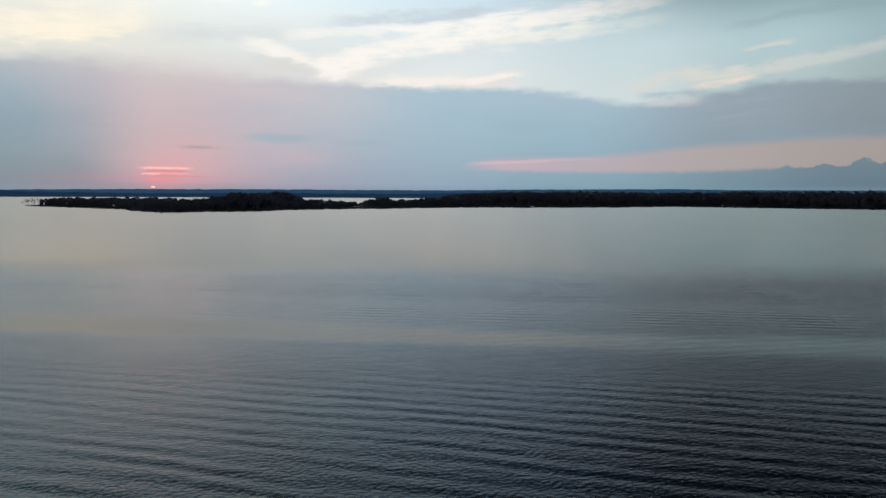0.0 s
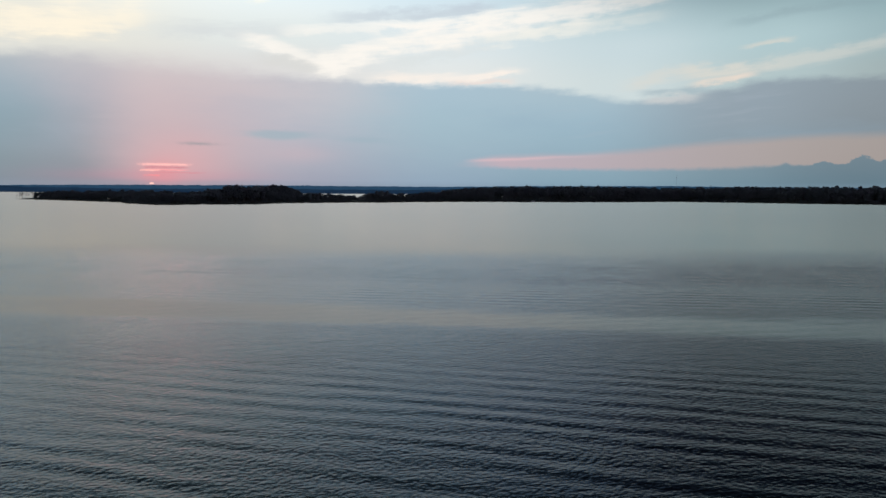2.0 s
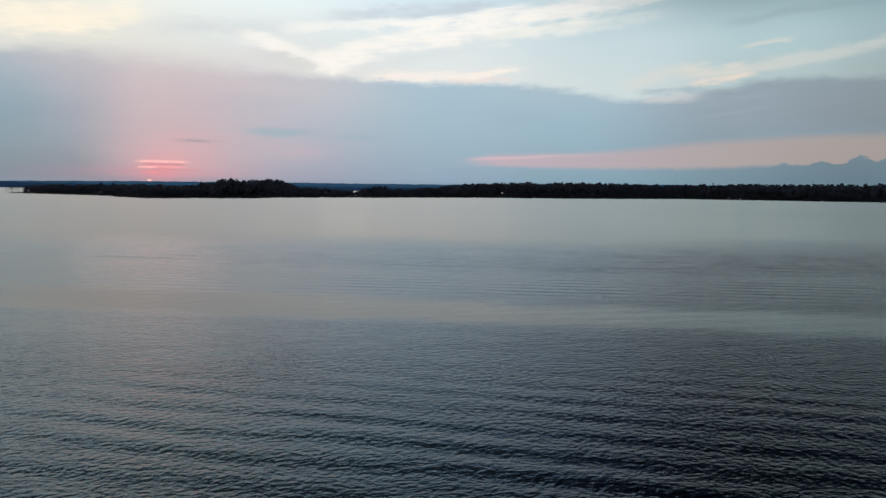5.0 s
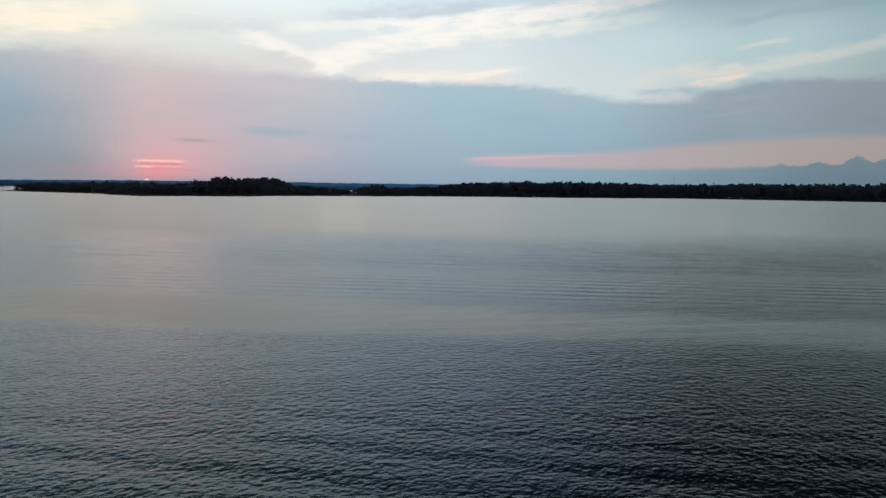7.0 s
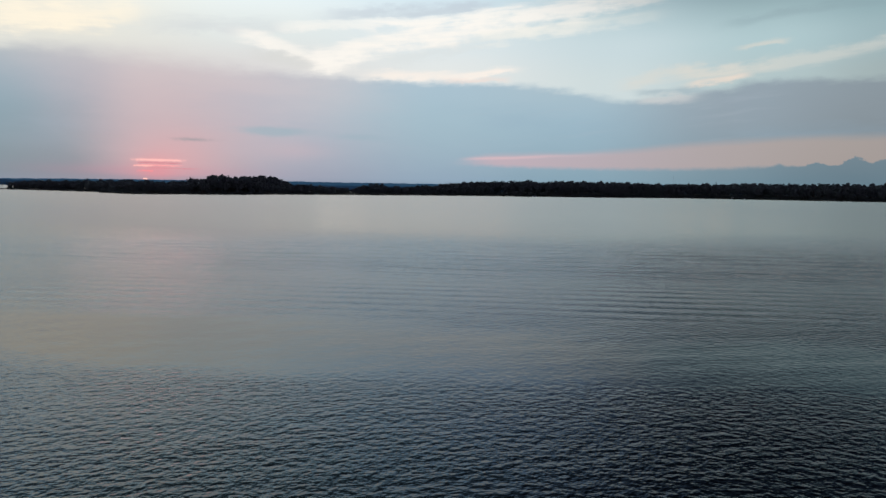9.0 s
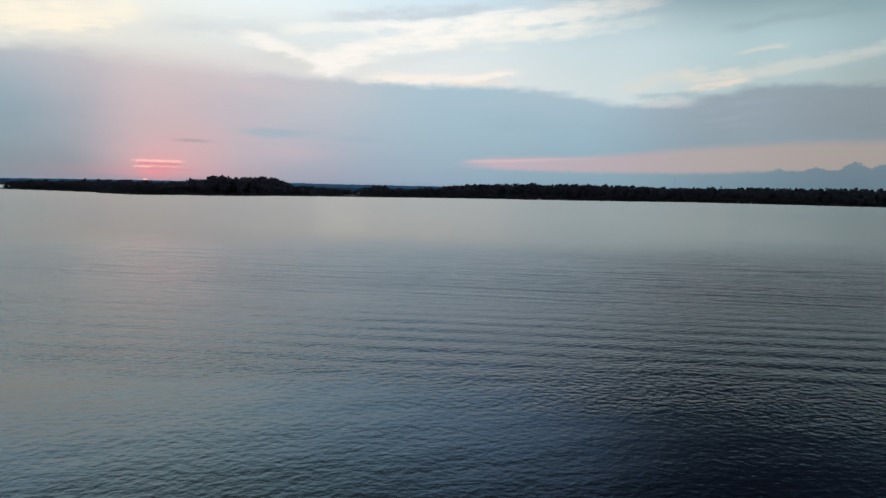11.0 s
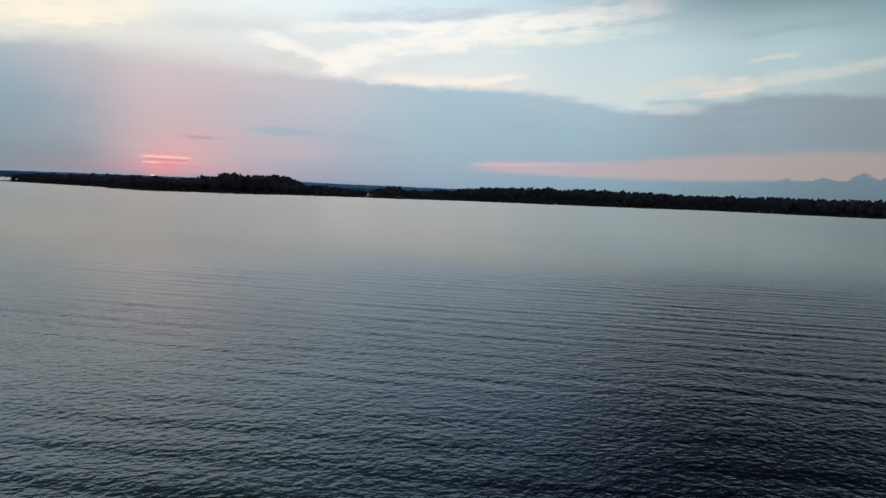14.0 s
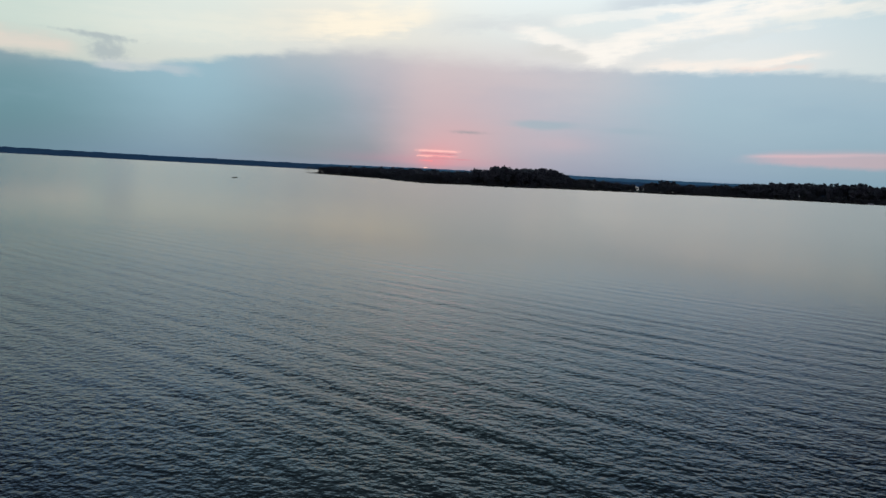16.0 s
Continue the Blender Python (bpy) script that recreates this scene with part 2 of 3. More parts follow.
    col = streak(col, [(-60, 13.0), (22, 13.2), (28, 13.8), (34, 14.0), (40, 14.3)], [(-60, 0), (22, 0), (26, 0.6), (31, 0.6), (35, 0.2), (40, 0)], 0.3, 0.35, (152, 176, 184), -1.0, 0.7)

    # the rose wedge to the north and the bank with its towering cloud beneath it
    top = curve(az, -10, 80, [(-10, 2.4), (1.5, 2.45), (4.5, 2.9), (10, 3.1), (16, 3.45), (22, 4.0), (28, 4.3), (34.6, 4.35), (80, 5.0)], 10.0)
    lift = step(az, 24.0, 30.0) * 0.12
    heap = step(Val.op("ABSOLUTE", az - 33.3), 1.25, 0.3) * 0.60 + bell(az - 30.9, 0.7) * 0.26 + bell(az - 35.2, 0.8) * 0.40 + bell(az - 28.3, 0.35) * 0.16
    bank = curve(az, -10, 80, [(-10, 2.3), (3, 2.2), (10, 2.0), (20, 1.95), (28, 2.1), (80, 2.2)], 10.0) + lift + heap + puff * (0.17 + heap * 0.85)
    blur = step(az, 26.0, 31.0) * -0.24 + 0.32
    wedge = step(el - top + fray * 0.12 + thread * 0.18, 0.55, -0.35) * step((el - bank) / blur, -0.6, 1.0) * step(az, 0.5, 6.0)
    rose = ramp_of((az - 2.0) / 34.0, [(0.0, lin(202, 178, 190)), (0.35, lin(188, 174, 182)), (0.7, lin(178, 166, 163)), (1.0, lin(168, 157, 152))])
    col = blend(col, rose, wedge * 0.86)
    tip = bell(el - 2.85 - (az - 4.5) * 0.04 + fray * 0.10, 0.14) * step(az, 1.5, 4.0) * step(az, 17.0, 6.0)
    col = blend(col, lin(226, 190, 196), tip * 0.6)
    tower = step((el - bank) / blur, 0.5, -0.3) * step(az, 20.0, 31.0)
    col = blend(col, lin(98, 126, 141), tower * 0.42)

    # small dark clouds, bars of lit cloud and the disc of the sun
    dark = bell(az - (SUN_AZ + 3.7) + puff, 1.35) * bell(el - 3.85 + puff * 0.15, 0.13)
    col = blend(col, lin(150, 156, 168), dark * 0.9)
    wisp = step(bell(az + 14.5 + fray, 3.2) * bell(el - 4.75 + fray * 0.25 + bend * 0.3, 0.42) + bell(az + 7.0, 3.0) * bell(el - 4.5 + fray * 0.2, 0.4) * 0.6 + thread * 0.2, 0.1, 0.9)
    col = blend(col, lin(150, 178, 193), wisp * 0.75)
    col = blend(col, lin(206, 180, 188), bell(az + 12.5, 3.0) * bell(el - 3.2, 0.8) * 0.3)
    for centre, height, half, thick, tone, amount in (
            (-23.5, 2.06, 2.25, 0.10, (255, 196, 196), 1.0), (-23.4, 1.84, 2.0, 0.06, (190, 128, 148), 0.75),
            (-23.5, 1.64, 2.0, 0.05, (250, 168, 176), 0.8), (-24.6, 1.58, 0.8, 0.05, (255, 196, 192), 0.9), (-22.4, 1.42, 2.2, 0.05, (200, 128, 148), 0.5),
            (-24.5, 1.15, 0.7, 0.08, (248, 140, 150), 0.6)):
        bar = step(Val.op("ABSOLUTE", az - centre + puff * 0.9), half, half * 0.55) * bell(el - height + fray * 0.10 + puff * 0.09, thick)
        col = blend(col, lin(*tone), vmin(bar * (amount + puff * 0.6), 1.0))
    haze = step(el, 1.0, 0.35) * step(az, -60.0, -40.0)
    col = blend(col, lin(126, 150, 170), haze * 0.45)
    flat = (el - SUN_EL) * 2.2                # the disc, cut flat by the haze
    ring = Val.op("SQRT", (az - SUN_AZ) * (az - SUN_AZ) + flat * flat)
    col = blend(col, (1.0, 0.62, 0.56), step(ring, 0.21, 0.13))

    # overhead the sky deepens to blue; it is palest over the sunset and dims to the flanks
    off = Val.op("ABSOLUTE", Val.op("WRAP", az - SUN_AZ, 180.0, -180.0))
    arch = bell(off, 38.0)
    deep = blend(lin(112, 140, 196), lin(158, 202, 226), arch)
    deep = blend(deep, lin(224, 226, 212), bell(off, 12.0) * step(el, 40.0, 18.0) * 0.25)
    col = blend(col, deep, step(el, 14.5, 22.0) * 0.95)
    # the sky behind, raised out of view to light the fronts of the trees
    col = blend(col, blend(lin(188, 180, 206), lin(132, 144, 180), step(el, 4.0, 24.0)), step(off, 70.0, 120.0))
    # added bright band at 18-25 degrees, above the view, to brighten the lake
    dome = curve(el, 0, 90, [(0, 1.0), (15.5, 1.0), (18, 1.40), (21, 1.75), (25, 1.40), (30, 0.58), (35, 0.31), (43, 0.22), (55, 0.21), (90, 0.17)])
    # above the view: flanks cut to dim the lake, behind raised for the trees
    round_ = curve(off, 0, 180, [(0, 1.35), (12, 1.30), (25, 1.15), (36, 0.80), (44, 0.31), (53, 0.10), (70, 0.09), (100, 0.25), (180, 0.5)], 2.0)
    shade = dome * (1.0 + (round_ - 1.0) * step(el, 12.0, 21.0)) * curve(off, 0, 180, [(0, 1.0), (60, 1.0), (100, 0.95), (180, 0.95)])
    dim = nt.nodes.new("ShaderNodeVectorMath")
    dim.operation = "SCALE"
    nt.links.new(col, dim.inputs[0])
    nt.links.new(shade.s, dim.inputs["Scale"])

    sky = nt.nodes.new("ShaderNodeTexSky")
    sky.sky_type, sky.sun_disc = "NISHITA", False
    sky.sun_elevation, sky.sun_rotation = radians(SUN_EL), radians(SUN_AZ)
    air = nt.nodes.new("ShaderNodeBackground")
    nt.links.new(sky.outputs[0], air.inputs[0])
    air.inputs[1].default_value = 0.008
    clouds = nt.nodes.new("ShaderNodeBackground")
    nt.links.new(dim.outputs[0], clouds.inputs[0])
    clouds.inputs[1].default_value = 0.97
    both = nt.nodes.new("ShaderNodeAddShader")
    nt.links.new(air.outputs[0], both.inputs[0])
    nt.links.new(clouds.outputs[0], both.inputs[1])
    out = nt.nodes.new("ShaderNodeOutputWorld")
    nt.links.new(both.outputs[0], out.inputs[0])


dusk_sky()
sun_data = bpy.data.lights.new("sun", "SUN")
sun_data.energy, sun_data.angle, sun_data.color = 0.012, radians(12.0), (1.0, 0.58, 0.52)
sun = new("sun", sun_data)
_a, _e = radians(SUN_AZ), radians(SUN_EL + 0.4)
sun.matrix_world = look((0, 0, 50), Vector((0, 0, 50)) - Vector((math.sin(_a) * math.cos(_e), math.cos(_a) * math.cos(_e), math.sin(_e))) * 10)

# ---- materials ----
def material(name):
    m = bpy.data.materials.new(name)
    m.use_nodes = True
    nt = m.node_tree
    return m, nt, nt.nodes["Principled BSDF"]


def node(nt, kind, **values):
    n = nt.nodes.new(kind)
    for k, v in values.items():
        n.inputs[k.replace("_", " ")].default_value = v
    return n


def ramp(nt, fac, stops):
    n = nt.nodes.new("ShaderNodeValToRGB")
    el = n.color_ramp.elements
    while len(el) < len(stops):
        el.new(0.5)
    for e, (p, c) in zip(el, stops):
        e.position, e.color = p, (*c, 1.0)
    nt.links.new(fac, n.inputs[0])
    return n.outputs[0]


def mottled(name, stops, scale, rough=0.85, bump=0.0, metal=0.0, detail=6.0):
    """A surface whose colour and relief vary at two scales."""
    m, nt, p = material(name)
    co = nt.nodes.new("ShaderNodeTexCoord")
    big = node(nt, "ShaderNodeTexNoise", Scale=scale, Detail=detail, Roughness=0.65)
    small = node(nt, "ShaderNodeTexNoise", Scale=scale * 9, Detail=3.0)
    for n in (big, small):
        nt.links.new(co.outputs["Object"], n.inputs["Vector"])
    mix = nt.nodes.new("ShaderNodeMath")
    mix.operation = "MULTIPLY_ADD"
    nt.links.new(small.outputs[0], mix.inputs[0])
    mix.inputs[1].default_value = 0.4
    off = nt.nodes.new("ShaderNodeMath")
    off.operation = "SUBTRACT"
    nt.links.new(big.outputs[0], off.inputs[0])
    off.inputs[1].default_value = 0.2
    nt.links.new(off.outputs[0], mix.inputs[2])
    nt.links.new(ramp(nt, mix.outputs[0], stops), p.inputs["Base Color"])
    p.inputs["Roughness"].default_value, p.inputs["Metallic"].default_value = rough, metal
    if bump:
        b = node(nt, "ShaderNodeBump", Strength=0.6, Distance=bump)
        nt.links.new(mix.outputs[0], b.inputs["Height"])
        nt.links.new(b.outputs[0], p.inputs["Normal"])
    return m


def foliage(name, dark, light):
    """Leaves that vary from clump to clump and from tree to tree."""
    m, nt, p = material(name)
    geo = nt.nodes.new("ShaderNodeNewGeometry")
    info = nt.nodes.new("ShaderNodeObjectInfo")
    add = nt.nodes.new("ShaderNodeMath")
    add.operation = "MULTIPLY_ADD"
    nt.links.new(info.outputs["Random"], add.inputs[0])
    add.inputs[1].default_value = 0.45
    half = nt.nodes.new("ShaderNodeMath")
    half.operation = "MULTIPLY"
    nt.links.new(geo.outputs["Random Per Island"], half.inputs[0])
    half.inputs[1].default_value = 0.55
    nt.links.new(half.outputs[0], add.inputs[2])
    nt.links.new(ramp(nt, add.outputs[0], [(0.1, dark), (0.9, light)]), p.inputs["Base Color"])
    p.inputs["Roughness"].default_value = 0.75
    p.inputs["Specular IOR Level"].default_value = 0.25
    return m


PINE = foliage("pine_needles", (0.074, 0.080, 0.088), (0.096, 0.106, 0.112))
LEAF = foliage("broad_leaves", (0.080, 0.086, 0.088), (0.104, 0.116, 0.114))
SCRUB = foliage("shrub_leaves", (0.078, 0.086, 0.086), (0.104, 0.116, 0.110))
BARK = mottled("bark", [(0.3, (0.035, 0.028, 0.024)), (0.7, (0.10, 0.085, 0.07))], 1.2, 0.95, 0.03)
DEADWOOD = mottled("weathered_wood", [(0.3, (0.10, 0.095, 0.09)), (0.7, (0.24, 0.23, 0.21))], 1.5, 0.9, 0.02)
PLANK = mottled("grey_planks", [(0.3, (0.20, 0.19, 0.18)), (0.7, (0.36, 0.34, 0.31))], 1.0, 0.85, 0.01)
WHITE = mottled("white_paint", [(0.3, (0.70, 0.70, 0.68)), (0.7, (0.82, 0.82, 0.80))], 0.8, 0.5)
ROOFING = mottled("grey_roof_sheet", [(0.3, (0.22, 0.23, 0.24)), (0.7, (0.38, 0.39, 0.40))], 0.7, 0.45)
HULL = mottled("dark_green_hull", [(0.3, (0.012, 0.014, 0.012)), (0.7, (0.030, 0.034, 0.028))], 2.0, 0.5, 0.004)
STEEL = mottled("galvanised_steel", [(0.3, (0.30, 0.31, 0.32)), (0.7, (0.45, 0.46, 0.47))], 0.5, 0.5, 0.0, 0.6)
EARTH = mottled("shore_earth", [(0.25, (0.030, 0.032, 0.016)), (0.55, (0.07, 0.06, 0.04)), (0.8, (0.15, 0.13, 0.10))], 0.12, 0.95, 0.15)


def hazed_far_woods(name, base, air):
    """Distant forest; the haze of miles of evening air is painted in as a faint glow."""
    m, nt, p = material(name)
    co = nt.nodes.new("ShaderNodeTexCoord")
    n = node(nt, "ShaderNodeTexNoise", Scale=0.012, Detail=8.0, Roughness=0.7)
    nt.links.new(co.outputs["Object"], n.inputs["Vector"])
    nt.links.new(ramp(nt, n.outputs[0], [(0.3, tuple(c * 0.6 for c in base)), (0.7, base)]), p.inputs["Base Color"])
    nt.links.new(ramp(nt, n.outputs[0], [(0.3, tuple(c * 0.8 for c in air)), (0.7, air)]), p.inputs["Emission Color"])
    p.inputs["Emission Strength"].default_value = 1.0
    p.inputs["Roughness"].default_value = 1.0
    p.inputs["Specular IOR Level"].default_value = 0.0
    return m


# the second colour is the blue haze, given off by the woods themselves
FAR_SHORE = hazed_far_woods("far_shore_woods_haze", (0.03, 0.045, 0.04), lin(24, 45, 70))
FAR_RIDGE = hazed_far_woods("far_ridge_woods_haze", (0.03, 0.045, 0.04), lin(40, 70, 97))


def lake_material():
    m, nt, p = material("lake_water")
    Val.tree = nt
    co = nt.nodes.new("ShaderNodeTexCoord")
    sep = nt.nodes.new("ShaderNodeSeparateXYZ")
    nt.links.new(co.outputs["Object"], sep.inputs[0])
    x, y = Val(sep.outputs[0]), Val(sep.outputs[1])
    sway = cloud_noise(x / 60.0, y / 18.0, 2.0, 3.0)
    lick = cloud_noise(x / 9.0, y / 3.0, 6.0, 4.0)
    yy = y + sway * 10.0 + lick * 7.0 + x * 0.11
    # wind-ruffled and slick stretches of the surface
    slick = step(yy, 67.5, 72.5) * step(yy, 84.0, 77.0)
    ruffled = step(yy, 74.0, 67.5) * 0.85 + step(yy, 76.5, 84.0) * 0.58 + step(yy, 97.0, 108.0) * 0.32
    ruffled = vmax(ruffled * (0.9 + sway * 0.8 + lick * 0.7), 0.20)
    ruffled = ruffled * (0.10 + step(y, 170.0, 98.0) * 0.90)
    u = x * 0.98 + y * 0.20
    v = y * 0.98 - x * 0.20
    w = cloud_noise(u / 2.6, v / 2.6, 7.7, 2.0) * 0.6
    h = cloud_noise(u / 0.34 + w, v / 0.29 + w, 5.0, 2.5, 0.55) * 0.084
    h = h + cloud_noise(u / 1.5 + w, v / 0.8 - w, 9.0, 2.5, 0.5) * 0.036 + cloud_noise(u / 6.0, v / 2.4, 4.0, 2.0) * 0.022
    b = nt.nodes.new("ShaderNodeBump")
    b.inputs["Strength"].default_value = 1.0
    b.inputs["Distance"].default_value = 1.0
    nt.links.new((h * ruffled).s, b.inputs["Height"])
    # far out only the near faces of the wavelets show
    lean = curve(y, 0, 1000, [(0, 0.030), (60, 0.032), (100, 0.044), (130, 0.057), (170, 0.070), (250, 0.080), (400, 0.089), (700, 0.096), (1000, 0.098)])
    tilt = nt.nodes.new("ShaderNodeCombineXYZ")
    nt.links.new((lean * (1.0 - slick * 0.6) * -1.0).s, tilt.inputs[1])
    add = nt.nodes.new("ShaderNodeVectorMath")
    add.operation = "ADD"
    nt.links.new(b.outputs[0], add.inputs[0])
    nt.links.new(tilt.outputs[0], add.inputs[1])
    unit = nt.nodes.new("ShaderNodeVectorMath")
    unit.operation = "NORMALIZE"
    nt.links.new(add.outputs[0], unit.inputs[0])
    nt.links.new(unit.outputs[0], p.inputs["Normal"])
    rough = 0.05 + step(y, 80.0, 360.0) * 0.06
    nt.links.new(rough.s, p.inputs["Roughness"])
    p.inputs["Base Color"].default_value = (0.007, 0.008, 0.014, 1)
    p.inputs["IOR"].default_value = 1.333
    return m


WATER = lake_material()


# ---- mesh helpers ----
def mesh_of(name, verts, faces, mat, smooth=False):
    me = bpy.data.meshes.new(name)
    me.from_pydata([tuple(map(float, v)) for v in verts], [], [tuple(map(int, f)) for f in faces])
    me.materials.append(mat)
    if smooth:
        me.polygons.foreach_set("use_smooth", [True] * len(me.polygons))
    me.update()
    return me


def sheet(name, xs, ys, heights, mat, smooth=True, keep=None):
    """A ground sheet on a grid; keep picks the cells."""
    nx, ny = len(xs), len(ys)
    gx, gy = np.meshgrid(xs, ys)
    co = np.stack([gx, gy, heights], -1).reshape(-1, 3)
    i = np.arange(nx * ny).reshape(ny, nx)
    quads = np.stack([i[:-1, :-1], i[:-1, 1:], i[1:, 1:], i[1:, :-1]], -1)
    quads = quads[keep] if keep is not None else quads.reshape(-1, 4)
    used, inv = np.unique(quads, return_inverse=True)
    co, quads = co[used], inv.reshape(-1, 4)
    me = bpy.data.meshes.new(name)
    me.vertices.add(len(co))
    me.vertices.foreach_set("co", co.ravel())
    me.loops.add(quads.size)
    me.loops.foreach_set("vertex_index", quads.ravel().astype(np.int32))
    me.polygons.add(len(quads))
    me.polygons.foreach_set("loop_start", np.arange(0, quads.size, 4, dtype=np.int32))
    me.polygons.foreach_set("use_smooth", np.full(len(quads), smooth))
    me.materials.append(mat)
    me.update(calc_edges=True)
    me.validate()
    return me


def part(name, bm, mat, parent, label=""):
    me = bpy.data.meshes.new(name)
    bm.to_mesh(me)
    bm.free()
    me.materials.append(mat)
    ob = new(name, me)
    ob.parent = parent
    return tagged(ob, label)


def box(bm, size, m, bevel=0.0):
    r = bmesh.ops.create_cube(bm, size=1.0, matrix=m @ Matrix.Diagonal((*size, 1)))
    if bevel:
        edges = list({e for v in r["verts"] for e in v.link_edges})
        bmesh.ops.bevel(bm, geom=edges, offset=bevel, segments=1, affect="EDGES")


def rod(bm, a, b, r0, r1, sides=6):
    a, b = Vector(a), Vector(b)
    d = b - a
    m = Matrix.Translation((a + b) / 2) @ d.to_track_quat("Z", "Y").to_matrix().to_4x4()
    bmesh.ops.create_cone(bm, cap_ends=True, segments=sides, radius1=r0, radius2=r1, depth=d.length, matrix=m)


def fbm(x, y, scale, seed, octaves=4):
    """Smooth numpy noise: sums of turned sines with a fixed seed."""
    rng = np.random.RandomState(seed)
    out = np.zeros_like(x, dtype=float)
    amp, k = 1.0, 1.0 / scale
    for _ in range(octaves):
        for _ in range(3):
            a, ph = rng.uniform(0, 2 * np.pi), rng.uniform(0, 2 * np.pi)
            out += amp * np.sin(2 * np.pi * k * (x * np.cos(a) + y * np.sin(a)) + ph) / 3
        amp, k = amp * 0.55, k * 1.97
    return out


# ---- water: one sheet to the horizon, with the wakes as real waves ----
def graded(lo, hi, fine, start, stop, grow):
    """Grid lines, fine between start and stop, growing outwards to lo and hi."""
    mid = list(np.arange(start, stop + fine / 2, fine))
    out, s, v = [], fine, mid[-1]
    while v < hi:
        s *= grow
        v += s
        out.append(min(v, hi))
    back, s, v = [], fine, mid[0]
    while v > lo:
        s *= grow
        v -= s
        back.append(max(v, lo))
    return np.array(back[::-1] + mid + out)


def smooth(v, lo, hi):
    q = np.clip((v - lo) / (hi - lo), 0, 1)
    return q * q * (3 - 2 * q)


def wave_train(x, y, turn, length, seed, wander, sharp=0.25):
    """Long crested waves; turn: the crests' angle to the x axis in degrees."""
    a = radians(turn)
    d = -x * np.sin(a) + y * np.cos(a) + wander * fbm(x, y, 38.0, seed, 3)
    ph = 2 * np.pi * d / length
    return np.sin(ph) + sharp * np.sin(2 * ph + 0.8)


def make_lake():
    xs = graded(-5000, 5000, 0.62, -110, 95, 1.07)
    ys = graded(-5000, 5000, 0.29, 24, 140, 1.07)
    x, y = np.meshgrid(xs, ys)
    bow = y + 0.10 * x + 2.5 * fbm(x, y, 90.0, 4, 2)
    gust = np.clip(0.75 + 0.4 * fbm(x, y, 19.0, 11, 3), 0.1, 1.4)
    gust_b = np.clip(0.65 + 0.6 * fbm(x, y, 15.0, 12, 3), 0.05, 1.4)
    near = smooth(bow, 62, 50) * wave_train(x, y, -11.0, 2.15, 21, 0.45) * 0.024 * gust
    near += smooth(bow, 58, 44) * wave_train(x, y, -15.0, 1.55, 22, 0.3) * 0.016 * gust_b
    wake = smooth(bow, 82, 88) * smooth(bow, 101, 94) * wave_train(x, y, -6.0, 2.0, 23, 0.2, 0.4) * 0.015 * gust
    second = smooth(bow, 97, 104) * smooth(bow, 150, 118) * wave_train(x, y, -9.0, 1.25, 24, 0.25, 0.4) * 0.015 * gust
    second += smooth(bow, 97, 106) * smooth(bow, 150, 125) * wave_train(x, y, -12.0, 1.8, 27, 0.3, 0.4) * 0.016 * gust_b
    chop = 0.006 * fbm(x, y, 2.2, 25, 2) * smooth(y, 170, 110)
    fade = smooth(x, -150, -105) * smooth(x, 135, 92) * smooth(y, 18, 26)
    z = (near + wake + second + chop) * fade
    lake = new("water", sheet("water", xs, ys, z, WATER))
    tagged(lake, "dark rippled lake water reflecting the dusk sky", "water", kind="structure")


make_lake()

# ---- land: a wooded point, a low neck and the long wooded shore ----
SHORE = [(-552, 826), (-530, 806), (-472, 773), (-412, 727), (-359, 690), (-328, 655), (-299, 608), (-272, 582), (-251, 572),
         (-244, 585), (-230, 618), (-208, 645), (-188, 664), (-168, 688), (-148, 706), (-119, 736), (-90, 758), (-59, 788),
         (-24, 830), (13, 868), (53, 897), (94, 910), (180, 934), (273, 970), (388, 1050), (463, 1014), (526, 966), (590, 930),
         (636, 912), (820, 868), (1300, 830)]
BACK = [(1300, 1700), (500, 1650), (150, 1480), (20, 1300), (-10, 1060), (-30, 915), (-62, 860), (-92, 822), (-124, 796),
        (-154, 782), (-185, 850), (-225, 900), (-262, 890), (-300, 835), (-300, 770), (-330, 735), (-400, 790), (-470, 838), (-530, 838)]
LAND = np.array(SHORE + BACK, float)


def inland(x, y):
    """Metres inside the land (negative: out in the lake)."""
    p = np.stack([np.asarray(x, float).ravel(), np.asarray(y, float).ravel()], -1)
    best = np.full(len(p), 1e9)
    inside = np.zeros(len(p), bool)
    for a, b in zip(LAND, np.roll(LAND, -1, 0)):
        ab = b - a
        t = np.clip(((p - a) @ ab) / (ab @ ab), 0, 1)
        best = np.minimum(best, np.hypot(*(p - a - t[:, None] * ab).T))
        cross = ((a[1] > p[:, 1]) != (b[1] > p[:, 1]))
        with np.errstate(divide="ignore", invalid="ignore"):
            at = (b[0] - a[0]) * (p[:, 1] - a[1]) / (b[1] - a[1]) + a[0]
        inside ^= cross & (p[:, 0] < at)
    return np.where(inside, best, -best).reshape(np.shape(x))


def ground_height(x, y):
    d = inland(x, y) + 3.0 * fbm(np.asarray(x, float), np.asarray(y, float), 55.0, 31, 4)
    z = np.clip(d * 0.09, -2.0, 1.3) + 0.6 * smooth(d, 10, 60)
    z += 3.2 * np.exp(-((x + 245) / 62.0) ** 2 - ((y - 780) / 75.0) ** 2)
    z += 5.0 * smooth(d, 40, 160) * smooth(x, -10, 130)
    return z


